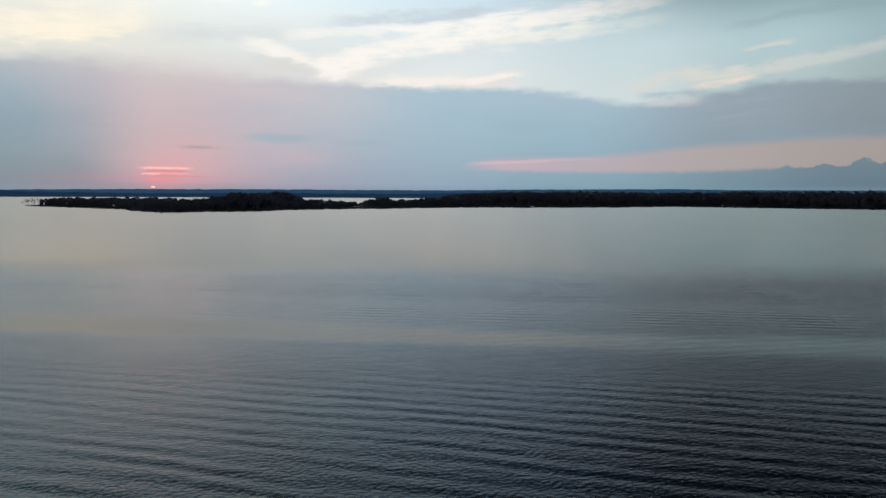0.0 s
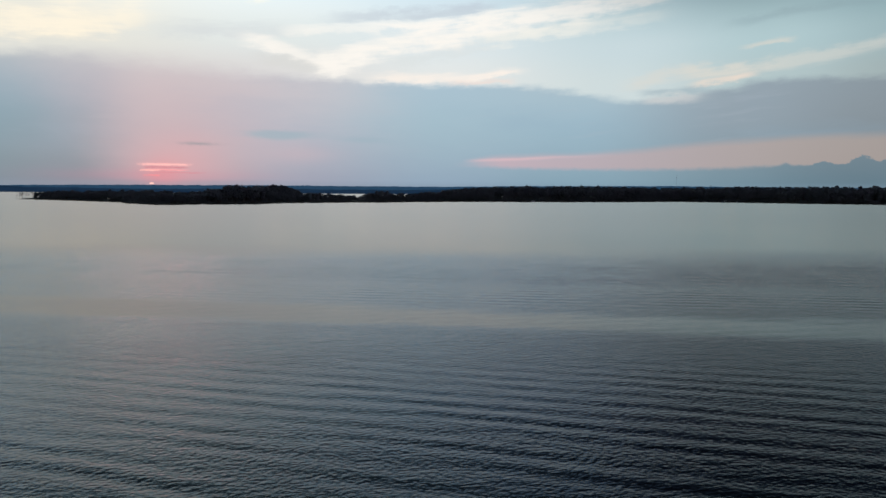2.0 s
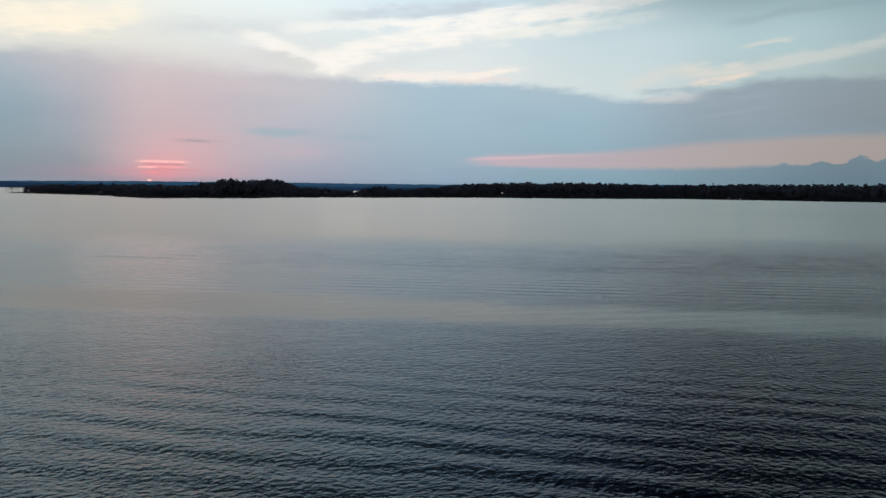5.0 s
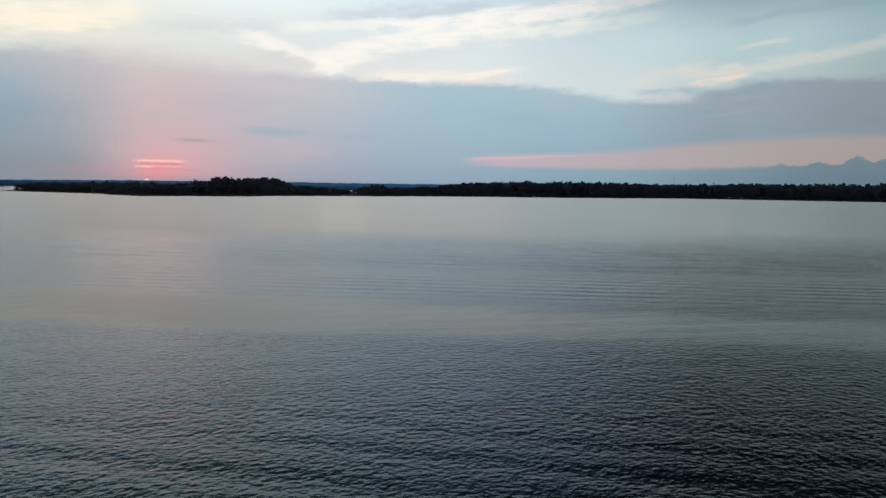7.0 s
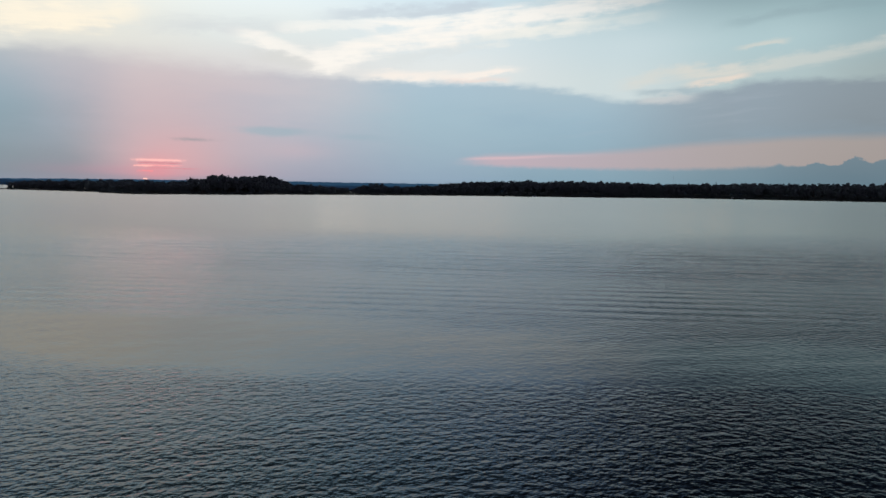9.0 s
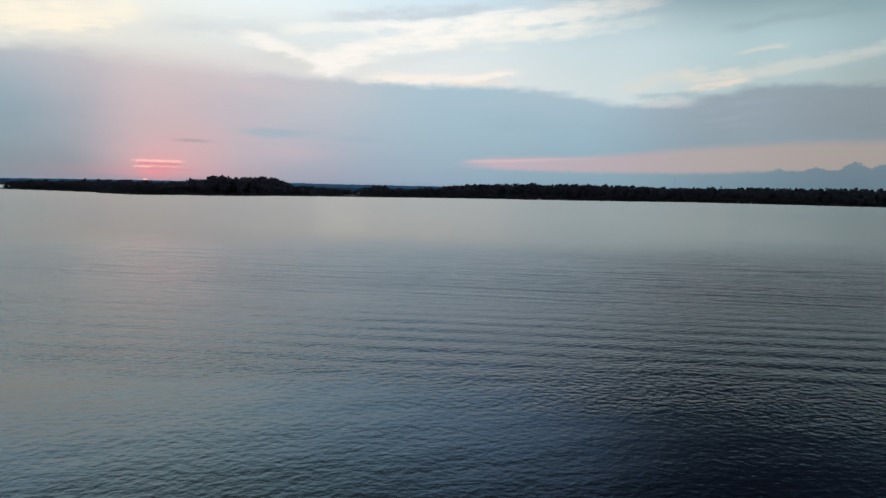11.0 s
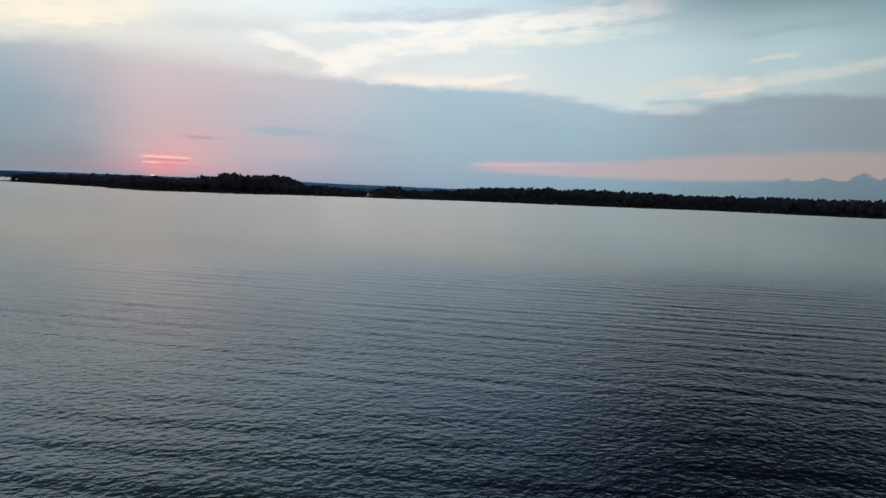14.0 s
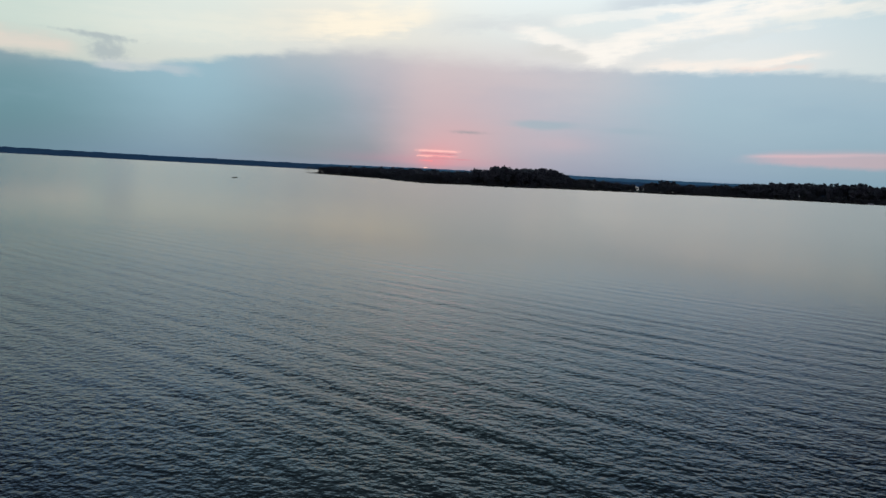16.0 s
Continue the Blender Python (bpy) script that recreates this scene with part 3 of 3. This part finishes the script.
def make_land():
    xs, ys = np.arange(-600, 1306, 7.0), np.arange(530, 1711, 7.0)
    x, y = np.meshgrid(xs, ys)
    d = inland(x, y)
    near = d > -22
    keep = near[:-1, :-1] | near[1:, :-1] | near[:-1, 1:] | near[1:, 1:]
    land = new("ground", sheet("ground", xs, ys, ground_height(x, y), EARTH, keep=keep))
    tagged(land, "low dark earth shore under the woods", "ground", kind="structure")


make_land()


# ---- far shore and ridges ----
def ring(name, radius, depth, height, mat, seed, bumps, label):
    """A wooded rise all round the lake, with a front, a top and a back."""
    n = 2600
    a = np.linspace(-np.pi, np.pi, n, endpoint=False)
    deg = np.degrees(a)
    top = height(deg)
    cx, cy = radius * np.sin(a), radius * np.cos(a)
    jag = bumps * (0.5 * fbm(a * radius, a * 0, 46.0, seed, 4) + 0.5 * fbm(a * radius, a * 0, 210.0, seed + 1, 3))
    rows = []
    for k, share in ((0.0, -0.02), (0.02, 0.28), (0.3, 0.7), (0.62, 0.93), (0.8, 1.0), (1.0, 0.8)):
        wob = 0.02 * depth * fbm(a * radius, a * 0 + k * 900, 120.0, seed + 2, 3)
        r = radius + depth * k + wob
        z = top * share + jag * (1.0 if share > 0.2 else 0.0)
        rows.append(np.stack([r * np.sin(a), 50 + r * np.cos(a), np.maximum(z, -0.5)], -1))
    co = np.concatenate(rows)
    faces = []
    for k in range(len(rows) - 1):
        i = np.arange(n)
        j = (i + 1) % n
        faces.append(np.stack([k * n + i, k * n + j, (k + 1) * n + j, (k + 1) * n + i], -1))
    faces = np.concatenate(faces)
    ob = new(name, mesh_of(name, co, faces, mat))
    tagged(ob, label, "wooded hills", kind="structure")
    return ob


# both rings carry their haze as emission in the material
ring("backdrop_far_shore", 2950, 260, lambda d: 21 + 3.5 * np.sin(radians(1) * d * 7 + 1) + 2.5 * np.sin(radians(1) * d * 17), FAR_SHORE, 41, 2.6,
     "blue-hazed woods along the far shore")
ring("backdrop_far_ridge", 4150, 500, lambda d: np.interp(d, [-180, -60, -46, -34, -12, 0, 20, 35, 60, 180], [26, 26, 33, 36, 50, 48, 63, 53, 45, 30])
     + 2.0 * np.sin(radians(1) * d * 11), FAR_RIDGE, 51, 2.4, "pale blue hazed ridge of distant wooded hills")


# ---- trees ----
def blob(rng, centre, r):
    """A small uneven clump of leaves: a jittered octahedron."""
    d = np.array([(1, 0, 0), (-1, 0, 0), (0, 1, 0), (0, -1, 0), (0, 0, 1), (0, 0, -0.8)], float)
    v = d * np.array(r) * rng.uniform(0.6, 1.25, (6, 1)) + rng.normal(0, 0.16, (6, 3)) * np.array(r)
    f = [(0, 2, 4), (2, 1, 4), (1, 3, 4), (3, 0, 4), (2, 0, 5), (1, 2, 5), (3, 1, 5), (0, 3, 5)]
    return v + centre, f


def crown_data(kind, seed, clumps):
    """The clumps of a crown on a tree of height 1."""
    rng = np.random.RandomState(seed)
    vs, fs, n = [], [], 0
    lean = rng.normal(0, 0.03, 2)
    for i in range(clumps):
        if kind == "pine":
            t = rng.beta(1.5, 1.2)
            h = 0.34 + 0.62 * t
            reach = 0.19 * (1.0 - 0.82 * t) * (0.65 + 0.5 * rng.rand()) + 0.02
            a = rng.uniform(0, 2 * np.pi)
            rad = reach * np.sqrt(rng.uniform(0.2, 1.0))
            c = np.array([rad * np.cos(a), rad * np.sin(a), h - rad * 0.15])
            s = rng.uniform(0.042, 0.072) * (1.25 - 0.6 * t)
            r = (s * 1.3, s * 1.3, s * 0.75)
        elif kind == "tall_pine":
            t = rng.beta(1.2, 1.2)
            h = 0.60 + 0.36 * t
            reach = 0.15 * np.sqrt(max(0.05, 1 - (2 * t - 0.8) ** 2 * 0.6))
            a = rng.uniform(0, 2 * np.pi)
            rad = reach * np.sqrt(rng.uniform(0.1, 1.0))
            c = np.array([rad * np.cos(a), rad * np.sin(a), h])
            s = rng.uniform(0.042, 0.072)
            r = (s * 1.3, s * 1.3, s * 0.7)
        elif kind == "broad":
            d = rng.normal(0, 1, 3)
            d /= np.linalg.norm(d)
            k = rng.uniform(0.45, 1.0)
            bulge = 1.0 + 0.22 * np.sin(3 * np.arctan2(d[1], d[0]) + seed) + 0.12 * np.sin(5 * d[2] + seed)
            c = np.array([0.30 * d[0] * bulge, 0.30 * d[1] * bulge, 0.60 + 0.36 * d[2]]) * np.array([k, k, 1])
            c[2] = 0.60 + 0.34 * d[2] * k
            s = rng.uniform(0.060, 0.105)
            r = (s * 1.2, s * 1.2, s * 0.9)
        elif kind == "shrub":
            a, k = rng.uniform(0, 2 * np.pi), np.sqrt(rng.rand())
            c = np.array([0.62 * k * np.cos(a), 0.62 * k * np.sin(a), 0.12 + 0.72 * rng.rand() * (1 - 0.6 * k * k)])
            s = rng.uniform(0.10, 0.18)
            r = (s * 1.2, s * 1.2, s)
        else:                                   # sparse: a thin crown on a bare stem
            h = rng.uniform(0.58, 0.98)
            a = rng.uniform(0, 2 * np.pi)
            rad = rng.uniform(0.0, 0.14)
            c = np.array([rad * np.cos(a), rad * np.sin(a), h])
            s = rng.uniform(0.022, 0.045)
            r = (s * 1.5, s * 1.5, s * 0.7)
        c[:2] += lean * c[2]
        v, f = blob(rng, c, r)
        vs.append(v)
        fs += [tuple(q + n for q in g) for g in f]
        n += 6
    return np.concatenate(vs), np.array(fs)


def stem_data(kind, seed):
    """A tapered trunk with limbs, on a tree of height 1."""
    rng = np.random.RandomState(seed + 500)
    bm = bmesh.new()
    top = {"pine": 0.95, "tall_pine": 0.93, "broad": 0.70, "shrub": 0.45, "sparse": 0.97}[kind]
    thick = {"pine": 0.017, "tall_pine": 0.016, "broad": 0.024, "shrub": 0.03, "sparse": 0.011}[kind]
    bend = rng.normal(0, 0.012, 2)
    pts = [Vector((0, 0, -0.03)), Vector((bend[0], bend[1], top * 0.4)), Vector((-bend[0], bend[1], top * 0.75)), Vector((0, 0, top))]
    for i in range(3):
        rod(bm, pts[i], pts[i + 1], thick * (1.25 - 0.36 * i), thick * (1.25 - 0.36 * (i + 1)), 5)
    for i in range({"pine": 5, "tall_pine": 5, "broad": 7, "shrub": 4, "sparse": 7}[kind]):
        h = rng.uniform(0.40, 0.85) * top if kind != "shrub" else rng.uniform(0.1, 0.4)
        a = rng.uniform(0, 2 * np.pi)
        ln = {"pine": 0.12, "tall_pine": 0.11, "broad": 0.24, "shrub": 0.4, "sparse": 0.13}[kind] * rng.uniform(0.6, 1.1)
        rod(bm, (0, 0, h), (ln * math.cos(a), ln * math.sin(a), h + ln * rng.uniform(0.15, 0.7)), thick * 0.4, thick * 0.12, 4)
    bm.verts.index_update()
    v = np.array([tuple(q.co) for q in bm.verts])
    f = [tuple(q.index for q in g.verts) for g in bm.faces]
    bm.free()
    return v, f


KINDS = {"pine": ("pine_tree", PINE, 64, "dark evergreen pine standing on the wooded shore", "pine tree"),
         "tall_pine": ("tall_pine_tree", PINE, 54, "tall pine with a bare trunk and high crown", "pine tree"),
         "broad": ("broadleaf_tree", LEAF, 74, "dark round-crowned broadleaf tree on the shore", "tree"),
         "shrub": ("shrub", SCRUB, 30, "low dark shrub at the edge of the water", "shrub"),
         "sparse": ("slender_tree", PINE, 26, "slender thin-crowned tree on the bare tip of the point", "tree")}
VARIANTS = 4
STOCK = {}
for _k, (_n, _m, _c, _l, _g) in KINDS.items():
    for _i in range(VARIANTS):
        STOCK[_k, _i] = (crown_data(_k, 100 + _i * 7 + len(_k), _c), stem_data(_k, 60 + _i * 3))

TREE_MESHES = {}


def plant(kind, variant, x, y, z, h, turn, wide):
    """One tree as a thing of its own, with its trunk and crown."""
    name, leaf, _, label, category = KINDS[kind]
    if (kind, variant) not in TREE_MESHES:
        (cv, cf), (sv, sf) = STOCK[kind, variant]
        TREE_MESHES[kind, variant] = (mesh_of("crown", cv, cf, leaf, True), mesh_of("trunk", sv, sf, DEADWOOD if kind == "sparse" else BARK))
    crown_mesh, trunk_mesh = TREE_MESHES[kind, variant]
    tree = new(name)
    tree.matrix_basis = pose(x, y, z, 0, 0, turn) @ Matrix.Diagonal((h * wide, h * wide, h, 1))
    for part_name, me in (("trunk", trunk_mesh), ("crown", crown_mesh)):
        ob = new(part_name, me)
        ob.parent = tree
    tagged(tree, label, category, "trees on the wooded point")


def canopy(x, y, d):
    """How high above the lake the tree tops stand."""
    left = np.interp(x, [-560, -530, -480, -400, -340, -302, -287, -270, -254, -238, -222, -193, -184, -174, -150, -118, -107, -96, -80, -66, -43, -20, 13, 40, 120, 250, 400, 500, 1300],
                     [7, 9.5, 12.8, 12.2, 14.0, 12.8, 9.5, 11.5, 12.5, 15.0, 18.8, 18.6, 11, 10, 12.5, 11, 9.5, 12, 16, 12.5, 12.5, 14.5, 18, 19, 22.5, 23, 22.5, 25, 27])
    hill = 19.8 * np.exp(-np.where(x < -205, ((x + 205) / 36.0) ** 2, ((x + 205) / 34.0) ** 4) - ((y - 775) / 110.0) ** 4)
    front = np.interp(d, [0, 8, 20, 45], [0.55, 0.82, 0.95, 1.0])
    low = np.interp(y, [640, 690, 735], [11.5, 12.8, 30.0]) + 20.0 * smooth(x, -240, -215)
    return np.minimum(np.maximum(left * front, hill * front), low)


def scatter(spacing, depth, x0, x1, seed):
    """Uneven points on the land, within a depth from the shore."""
    rng = np.random.RandomState(seed)
    xs, ys = np.arange(x0, x1, spacing), np.arange(560, 1360, spacing)
    x, y = (g.ravel() for g in np.meshgrid(xs, ys))
    x, y = x + rng.uniform(-0.48, 0.48, x.shape) * spacing, y + rng.uniform(-0.48, 0.48, y.shape) * spacing
    d = inland(x, y)
    ok = (d > 1.5) & (d < depth)
    return x[ok], y[ok], d[ok], rng


def forest():
    singles, mass = [], []
    for x0, x1, spacing, depth, seed in ((-560, -20, 5.8, 90, 5), (-20, 760, 7.0, 75, 6), (-20, 760, 9.5, 170, 8), (760, 1290, 12.0, 90, 7)):
        x, y, d, rng = scatter(spacing, depth, x0, x1, seed)
        if seed == 8:
            ok = d > 75
            x, y, d = x[ok], y[ok], d[ok]
        z = ground_height(x, y)
        tops = canopy(x, y, d)
        thin = fbm(x, y, 70.0, 77, 3)
        for i in range(len(x)):
            roll = rng.rand()
            gap = (-298 < x[i] < -282 and y[i] > 690) or -106 < x[i] < -98 or -158 < x[i] < -152 or -62 < x[i] < -57
            neck = -165 < x[i] < -30
            if gap and rng.rand() < 0.8 or neck and rng.rand() < 0.08:
                continue
            if x[i] < -515:
                if rng.rand() < 0.35 or d[i] > 14:
                    continue
                kind, h = "sparse", rng.uniform(6.0, 9.5)
            elif d[i] < 6 and roll < 0.6 or d[i] < 30 and roll < (0.42 if neck else 0.28) or x[i] > -20 and d[i] < 60 and roll < 0.4:
                kind, h = "shrub", rng.uniform(2.5, 6.5) if x[i] > -165 else rng.uniform(2.0, 5.0)
            else:
                h = (tops[i] - z[i]) * (rng.uniform(0.55, 1.12) if neck else rng.uniform(0.66, 1.10))
                if rng.rand() < 0.05:
                    h *= 1.12
                kind = "pine" if roll < 0.34 else "tall_pine" if roll < 0.50 and h > 11 else "broad"
            if h < 1.5:
                continue
            wide = rng.uniform(0.85, 1.25) * (1.15 if h < 12 else 0.8 if x[i] > -20 else 0.92)
            row = (kind, rng.randint(VARIANTS), x[i], y[i], z[i] - 0.1, h, rng.uniform(0, 360), wide)
            (singles if x[i] < -100 and d[i] < 34 and kind != "shrub" or kind == "sparse" else mass).append(row)
    singles.sort(key=lambda r: r[3] - 0.35 * r[2])
    mass += singles[300:]
    for r in singles[:300]:
        plant(*r)
    # the rest of the woods, joined leaf by leaf into masses
    for part_name, leaf_kinds, mat, label in (("pine_wood", ("pine", "tall_pine"), PINE, "dense dark pine wood along the lake shore"),
                                               ("broadleaf_wood", ("broad", "sparse"), LEAF, "dense dark broadleaf wood along the lake shore"),
                                               ("shore_scrub", ("shrub",), SCRUB, "low dark scrub fringing the water")):
        cv, cf, sv, sf, nc, ns = [], [], [], [], 0, 0
        for kind, variant, x, y, z, h, turn, wide in mass:
            if kind not in leaf_kinds:
                continue
            (v, f), (tv, tf) = STOCK[kind, variant]
            a = radians(turn)
            rot = np.array([[math.cos(a), -math.sin(a), 0], [math.sin(a), math.cos(a), 0], [0, 0, 1]])
            size = np.array([h * wide, h * wide, h])
            cv.append((v * size) @ rot.T + (x, y, z))
            cf.append(f + nc)
            nc += len(v)
            if y - x * 0.1 < 940 and kind != "shrub":
                sv.append((tv * size) @ rot.T + (x, y, z))
                sf += [tuple(q + ns for q in g) for g in tf]
                ns += len(tv)
        wood = new(part_name)
        tagged(wood, label, "woodland", kind="stuff")
        crowns = new("crowns", fast_mesh("crowns", np.concatenate(cv), np.concatenate(cf), mat))
        crowns.parent = wood
        if sv:
            stems = new("trunks", mesh_of("trunks", np.concatenate(sv), sf, BARK))
            stems.parent = wood


def fast_mesh(name, co, tris, mat):
    me = bpy.data.meshes.new(name)
    me.vertices.add(len(co))
    me.vertices.foreach_set("co", np.asarray(co, np.float32).ravel())
    me.loops.add(tris.size)
    me.loops.foreach_set("vertex_index", tris.ravel().astype(np.int32))
    me.polygons.add(len(tris))
    me.polygons.foreach_set("loop_start", np.arange(0, tris.size, 3, dtype=np.int32))
    me.polygons.foreach_set("use_smooth", np.ones(len(tris), bool))
    me.materials.append(mat)
    me.update(calc_edges=True)
    return me


forest()


# ---- small things on the water and the shore ----
def prism(bm, rings):
    """Skin rings of points into a closed tube."""
    loops = [[bm.verts.new(p) for p in r] for r in rings]
    for a, b in zip(loops, loops[1:]):
        n = len(a)
        for i in range(n):
            bm.faces.new((a[i], a[(i + 1) % n], b[(i + 1) % n], b[i]))
    bm.faces.new(loops[0][::-1])
    bm.faces.new(loops[-1])


def rowing_boat(x, y, turn):
    boat = new("rowing_boat")
    boat.matrix_basis = pose(x, y, 0.02, 0, 0, turn) @ Matrix.Scale(0.8, 4)
    bm = bmesh.new()
    stations = [(-1.65, 0.46, 0.50, -0.10), (-0.9, 0.60, 0.46, -0.16), (0.0, 0.66, 0.46, -0.18), (0.8, 0.55, 0.50, -0.15), (1.4, 0.28, 0.58, -0.06), (1.72, 0.04, 0.66, 0.10)]
    rings = []
    for px, half, rail, keel in stations:
        t = min(0.05, half * 0.6)
        rings.append([(px, -half, rail), (px, -half * 0.78, keel + 0.08), (px, 0, keel), (px, half * 0.78, keel + 0.08), (px, half, rail),
                      (px, half - t, rail), (px, (half - t) * 0.76, keel + 0.14), (px, 0, keel + 0.09), (px, -(half - t) * 0.76, keel + 0.14), (px, -half + t, rail)])
    prism(bm, rings)
    part("hull", bm, HULL, boat)
    for px, half in ((-1.1, 0.55), (0.0, 0.62), (0.95, 0.46)):
        bm = bmesh.new()
        box(bm, (0.24, half * 1.8, 0.035), pose(px, 0, 0.30), 0.008)
        part("thwart", bm, BARK, boat, "dark wooden bench board")
    for side in (-1, 1):
        bm = bmesh.new()
        for a, b in zip(stations, stations[1:]):
            rod(bm, (a[0], side * a[1], a[2] + 0.01), (b[0], side * b[1], b[2] + 0.01), 0.025, 0.025, 6)
        part("gunwale", bm, BARK, boat, "dark wooden rail")
    tagged(boat, "small dark empty rowing boat lying on calm water", "boat")


def jetty(x, y, turn, length, boathouse):
    dock = new("boat_dock")
    dock.matrix_basis = pose(x, y, 0, 0, 0, turn)
    n = int(length / 0.5)
    for i in range(n):
        bm = bmesh.new()
        box(bm, (1.9, 0.46, 0.06), pose(0, -i * 0.5, 0.62), 0.01)
        part("plank", bm, PLANK, dock)
    for i in range(0, n + 1, 6):
        for side in (-0.85, 0.85):
            bm = bmesh.new()
            rod(bm, (side, -i * 0.5, -1.6), (side, -i * 0.5, 1.05), 0.11, 0.09, 8)
            part("pile", bm, DEADWOOD, dock)
    for side in (-0.7, 0.7):
        bm = bmesh.new()
        box(bm, (0.1, length, 0.16), pose(side, -length / 2 + 0.25, 0.5), 0.01)
        part("beam", bm, DEADWOOD, dock)
    tagged(dock, "grey plank boat dock on piles at the shore", "dock", "docks along the shore")
    if boathouse:
        hut = new("boathouse")
        hut.matrix_basis = pose(x, y, 0, 0, 0, turn) @ pose(0, 2.6, 0.55)
        for px, py, sx, sy in ((0, -1.4, 3.2, 0.1), (0, 1.4, 3.2, 0.1), (-1.55, 0, 0.1, 2.7), (1.55, 0, 0.1, 2.7)):
            bm = bmesh.new()
            box(bm, (sx, sy, 2.2), pose(px, py, 1.1), 0.01)
            part("wall", bm, WHITE, hut, "white-painted board wall")
        for side in (-1, 1):
            bm = bmesh.new()
            box(bm, (2.05, 3.4, 0.08), pose(side * 0.88, 0, 2.55, 0, side * 24, 0), 0.01)
            part("roof", bm, ROOFING, hut, "grey sheet roof slope")
        bm = bmesh.new()
        box(bm, (0.9, 0.06, 1.9), pose(0.3, -1.48, 0.95), 0.01)
        part("door", bm, PLANK, hut, "grey plank door")
        tagged(hut, "small white boathouse with a grey roof by its dock", "boathouse")


def moored_boat(x, y, turn):
    boat = new("motor_boat")
    boat.matrix_basis = pose(x, y, 0.0, 0, 0, turn)
    bm = bmesh.new()
    st = [(-2.6, 0.95, 0.85, -0.25), (-1.2, 1.05, 0.85, -0.32), (0.4, 1.05, 0.90, -0.32), (1.8, 0.75, 1.0, -0.22), (2.8, 0.12, 1.12, 0.15)]
    prism(bm, [[(px, -h, r), (px, -h * 0.8, k + 0.15), (px, 0, k), (px, h * 0.8, k + 0.15), (px, h, r), (px, h * 0.8, r + 0.05), (px, 0, r + 0.10), (px, -h * 0.8, r + 0.05)] for px, h, r, k in st])
    part("hull", bm, WHITE, boat)
    bm = bmesh.new()
    box(bm, (0.08, 1.5, 0.5), pose(0.5, 0, 1.15, 0, -20, 0), 0.02)
    part("windscreen", bm, STEEL, boat, "grey windscreen")
    bm = bmesh.new()
    box(bm, (0.35, 0.35, 0.7), pose(-2.75, 0, 0.75), 0.06)
    part("outboard_motor", bm, HULL, boat, "dark outboard motor")
    tagged(boat, "white motor boat moored beside a dock", "boat", "boats at the docks")


def radio_mast(az, radius, foot, height):
    a = radians(az)
    mast = new("radio_mast")
    mast.matrix_basis = pose(radius * math.sin(a), 50 + radius * math.cos(a), foot)
    corners = [(1.1 * math.cos(q), 1.1 * math.sin(q)) for q in (0.3, 2.394, 4.489)]
    for cx, cy in corners:
        bm = bmesh.new()
        rod(bm, (cx, cy, 0), (cx * 0.6, cy * 0.6, height), 0.08, 0.06, 5)
        part("leg", bm, STEEL, mast)
    step_h = 3.0
    bm = bmesh.new()
    for i in range(int(height / step_h)):
        k0, k1 = 1 - 0.4 * i * step_h / height, 1 - 0.4 * (i + 1) * step_h / height
        for j in range(3):
            p, q = corners[j], corners[(j + 1) % 3]
            rod(bm, (p[0] * k0, p[1] * k0, i * step_h), (q[0] * k1, q[1] * k1, (i + 1) * step_h), 0.025, 0.025, 4)
    part("bracing", bm, STEEL, mast)
    bm = bmesh.new()
    rod(bm, (0, 0, height), (0, 0, height + 7), 0.08, 0.04, 5)
    part("antenna", bm, STEEL, mast)
    for q in (0.3, 2.394, 4.489):
        bm = bmesh.new()
        rod(bm, (0.6 * math.cos(q), 0.6 * math.sin(q), height * 0.85), (38 * math.cos(q), 38 * math.sin(q), 0), 0.04, 0.04, 4)
        part("guy_wire", bm, STEEL, mast)
    tagged(mast, "slim steel lattice radio mast on the distant ridge", "radio mast")


def shore_y(x):
    """Where the front shore runs at x, east of the point."""
    return float(np.interp(x, [p[0] for p in SHORE[9:]], [p[1] for p in SHORE[9:]]))


rowing_boat(-262.0, 357.0, 28.0)
for _x, _turn, _len, _hut in ((452, 20, 9.0, True), (470, 12, 7.0, False), (118, -8, 10.0, False), (300, -12, 8.0, False), (548, 15, 9.0, False)):
    jetty(_x, shore_y(_x) + 2.0, _turn, _len, _hut)
for _x, _turn in ((462, 70), (128, 4)):
    moored_boat(_x, shore_y(_x) - 6.0, _turn)
radio_mast(20.35, 4200.0, 45.0, 82.0)
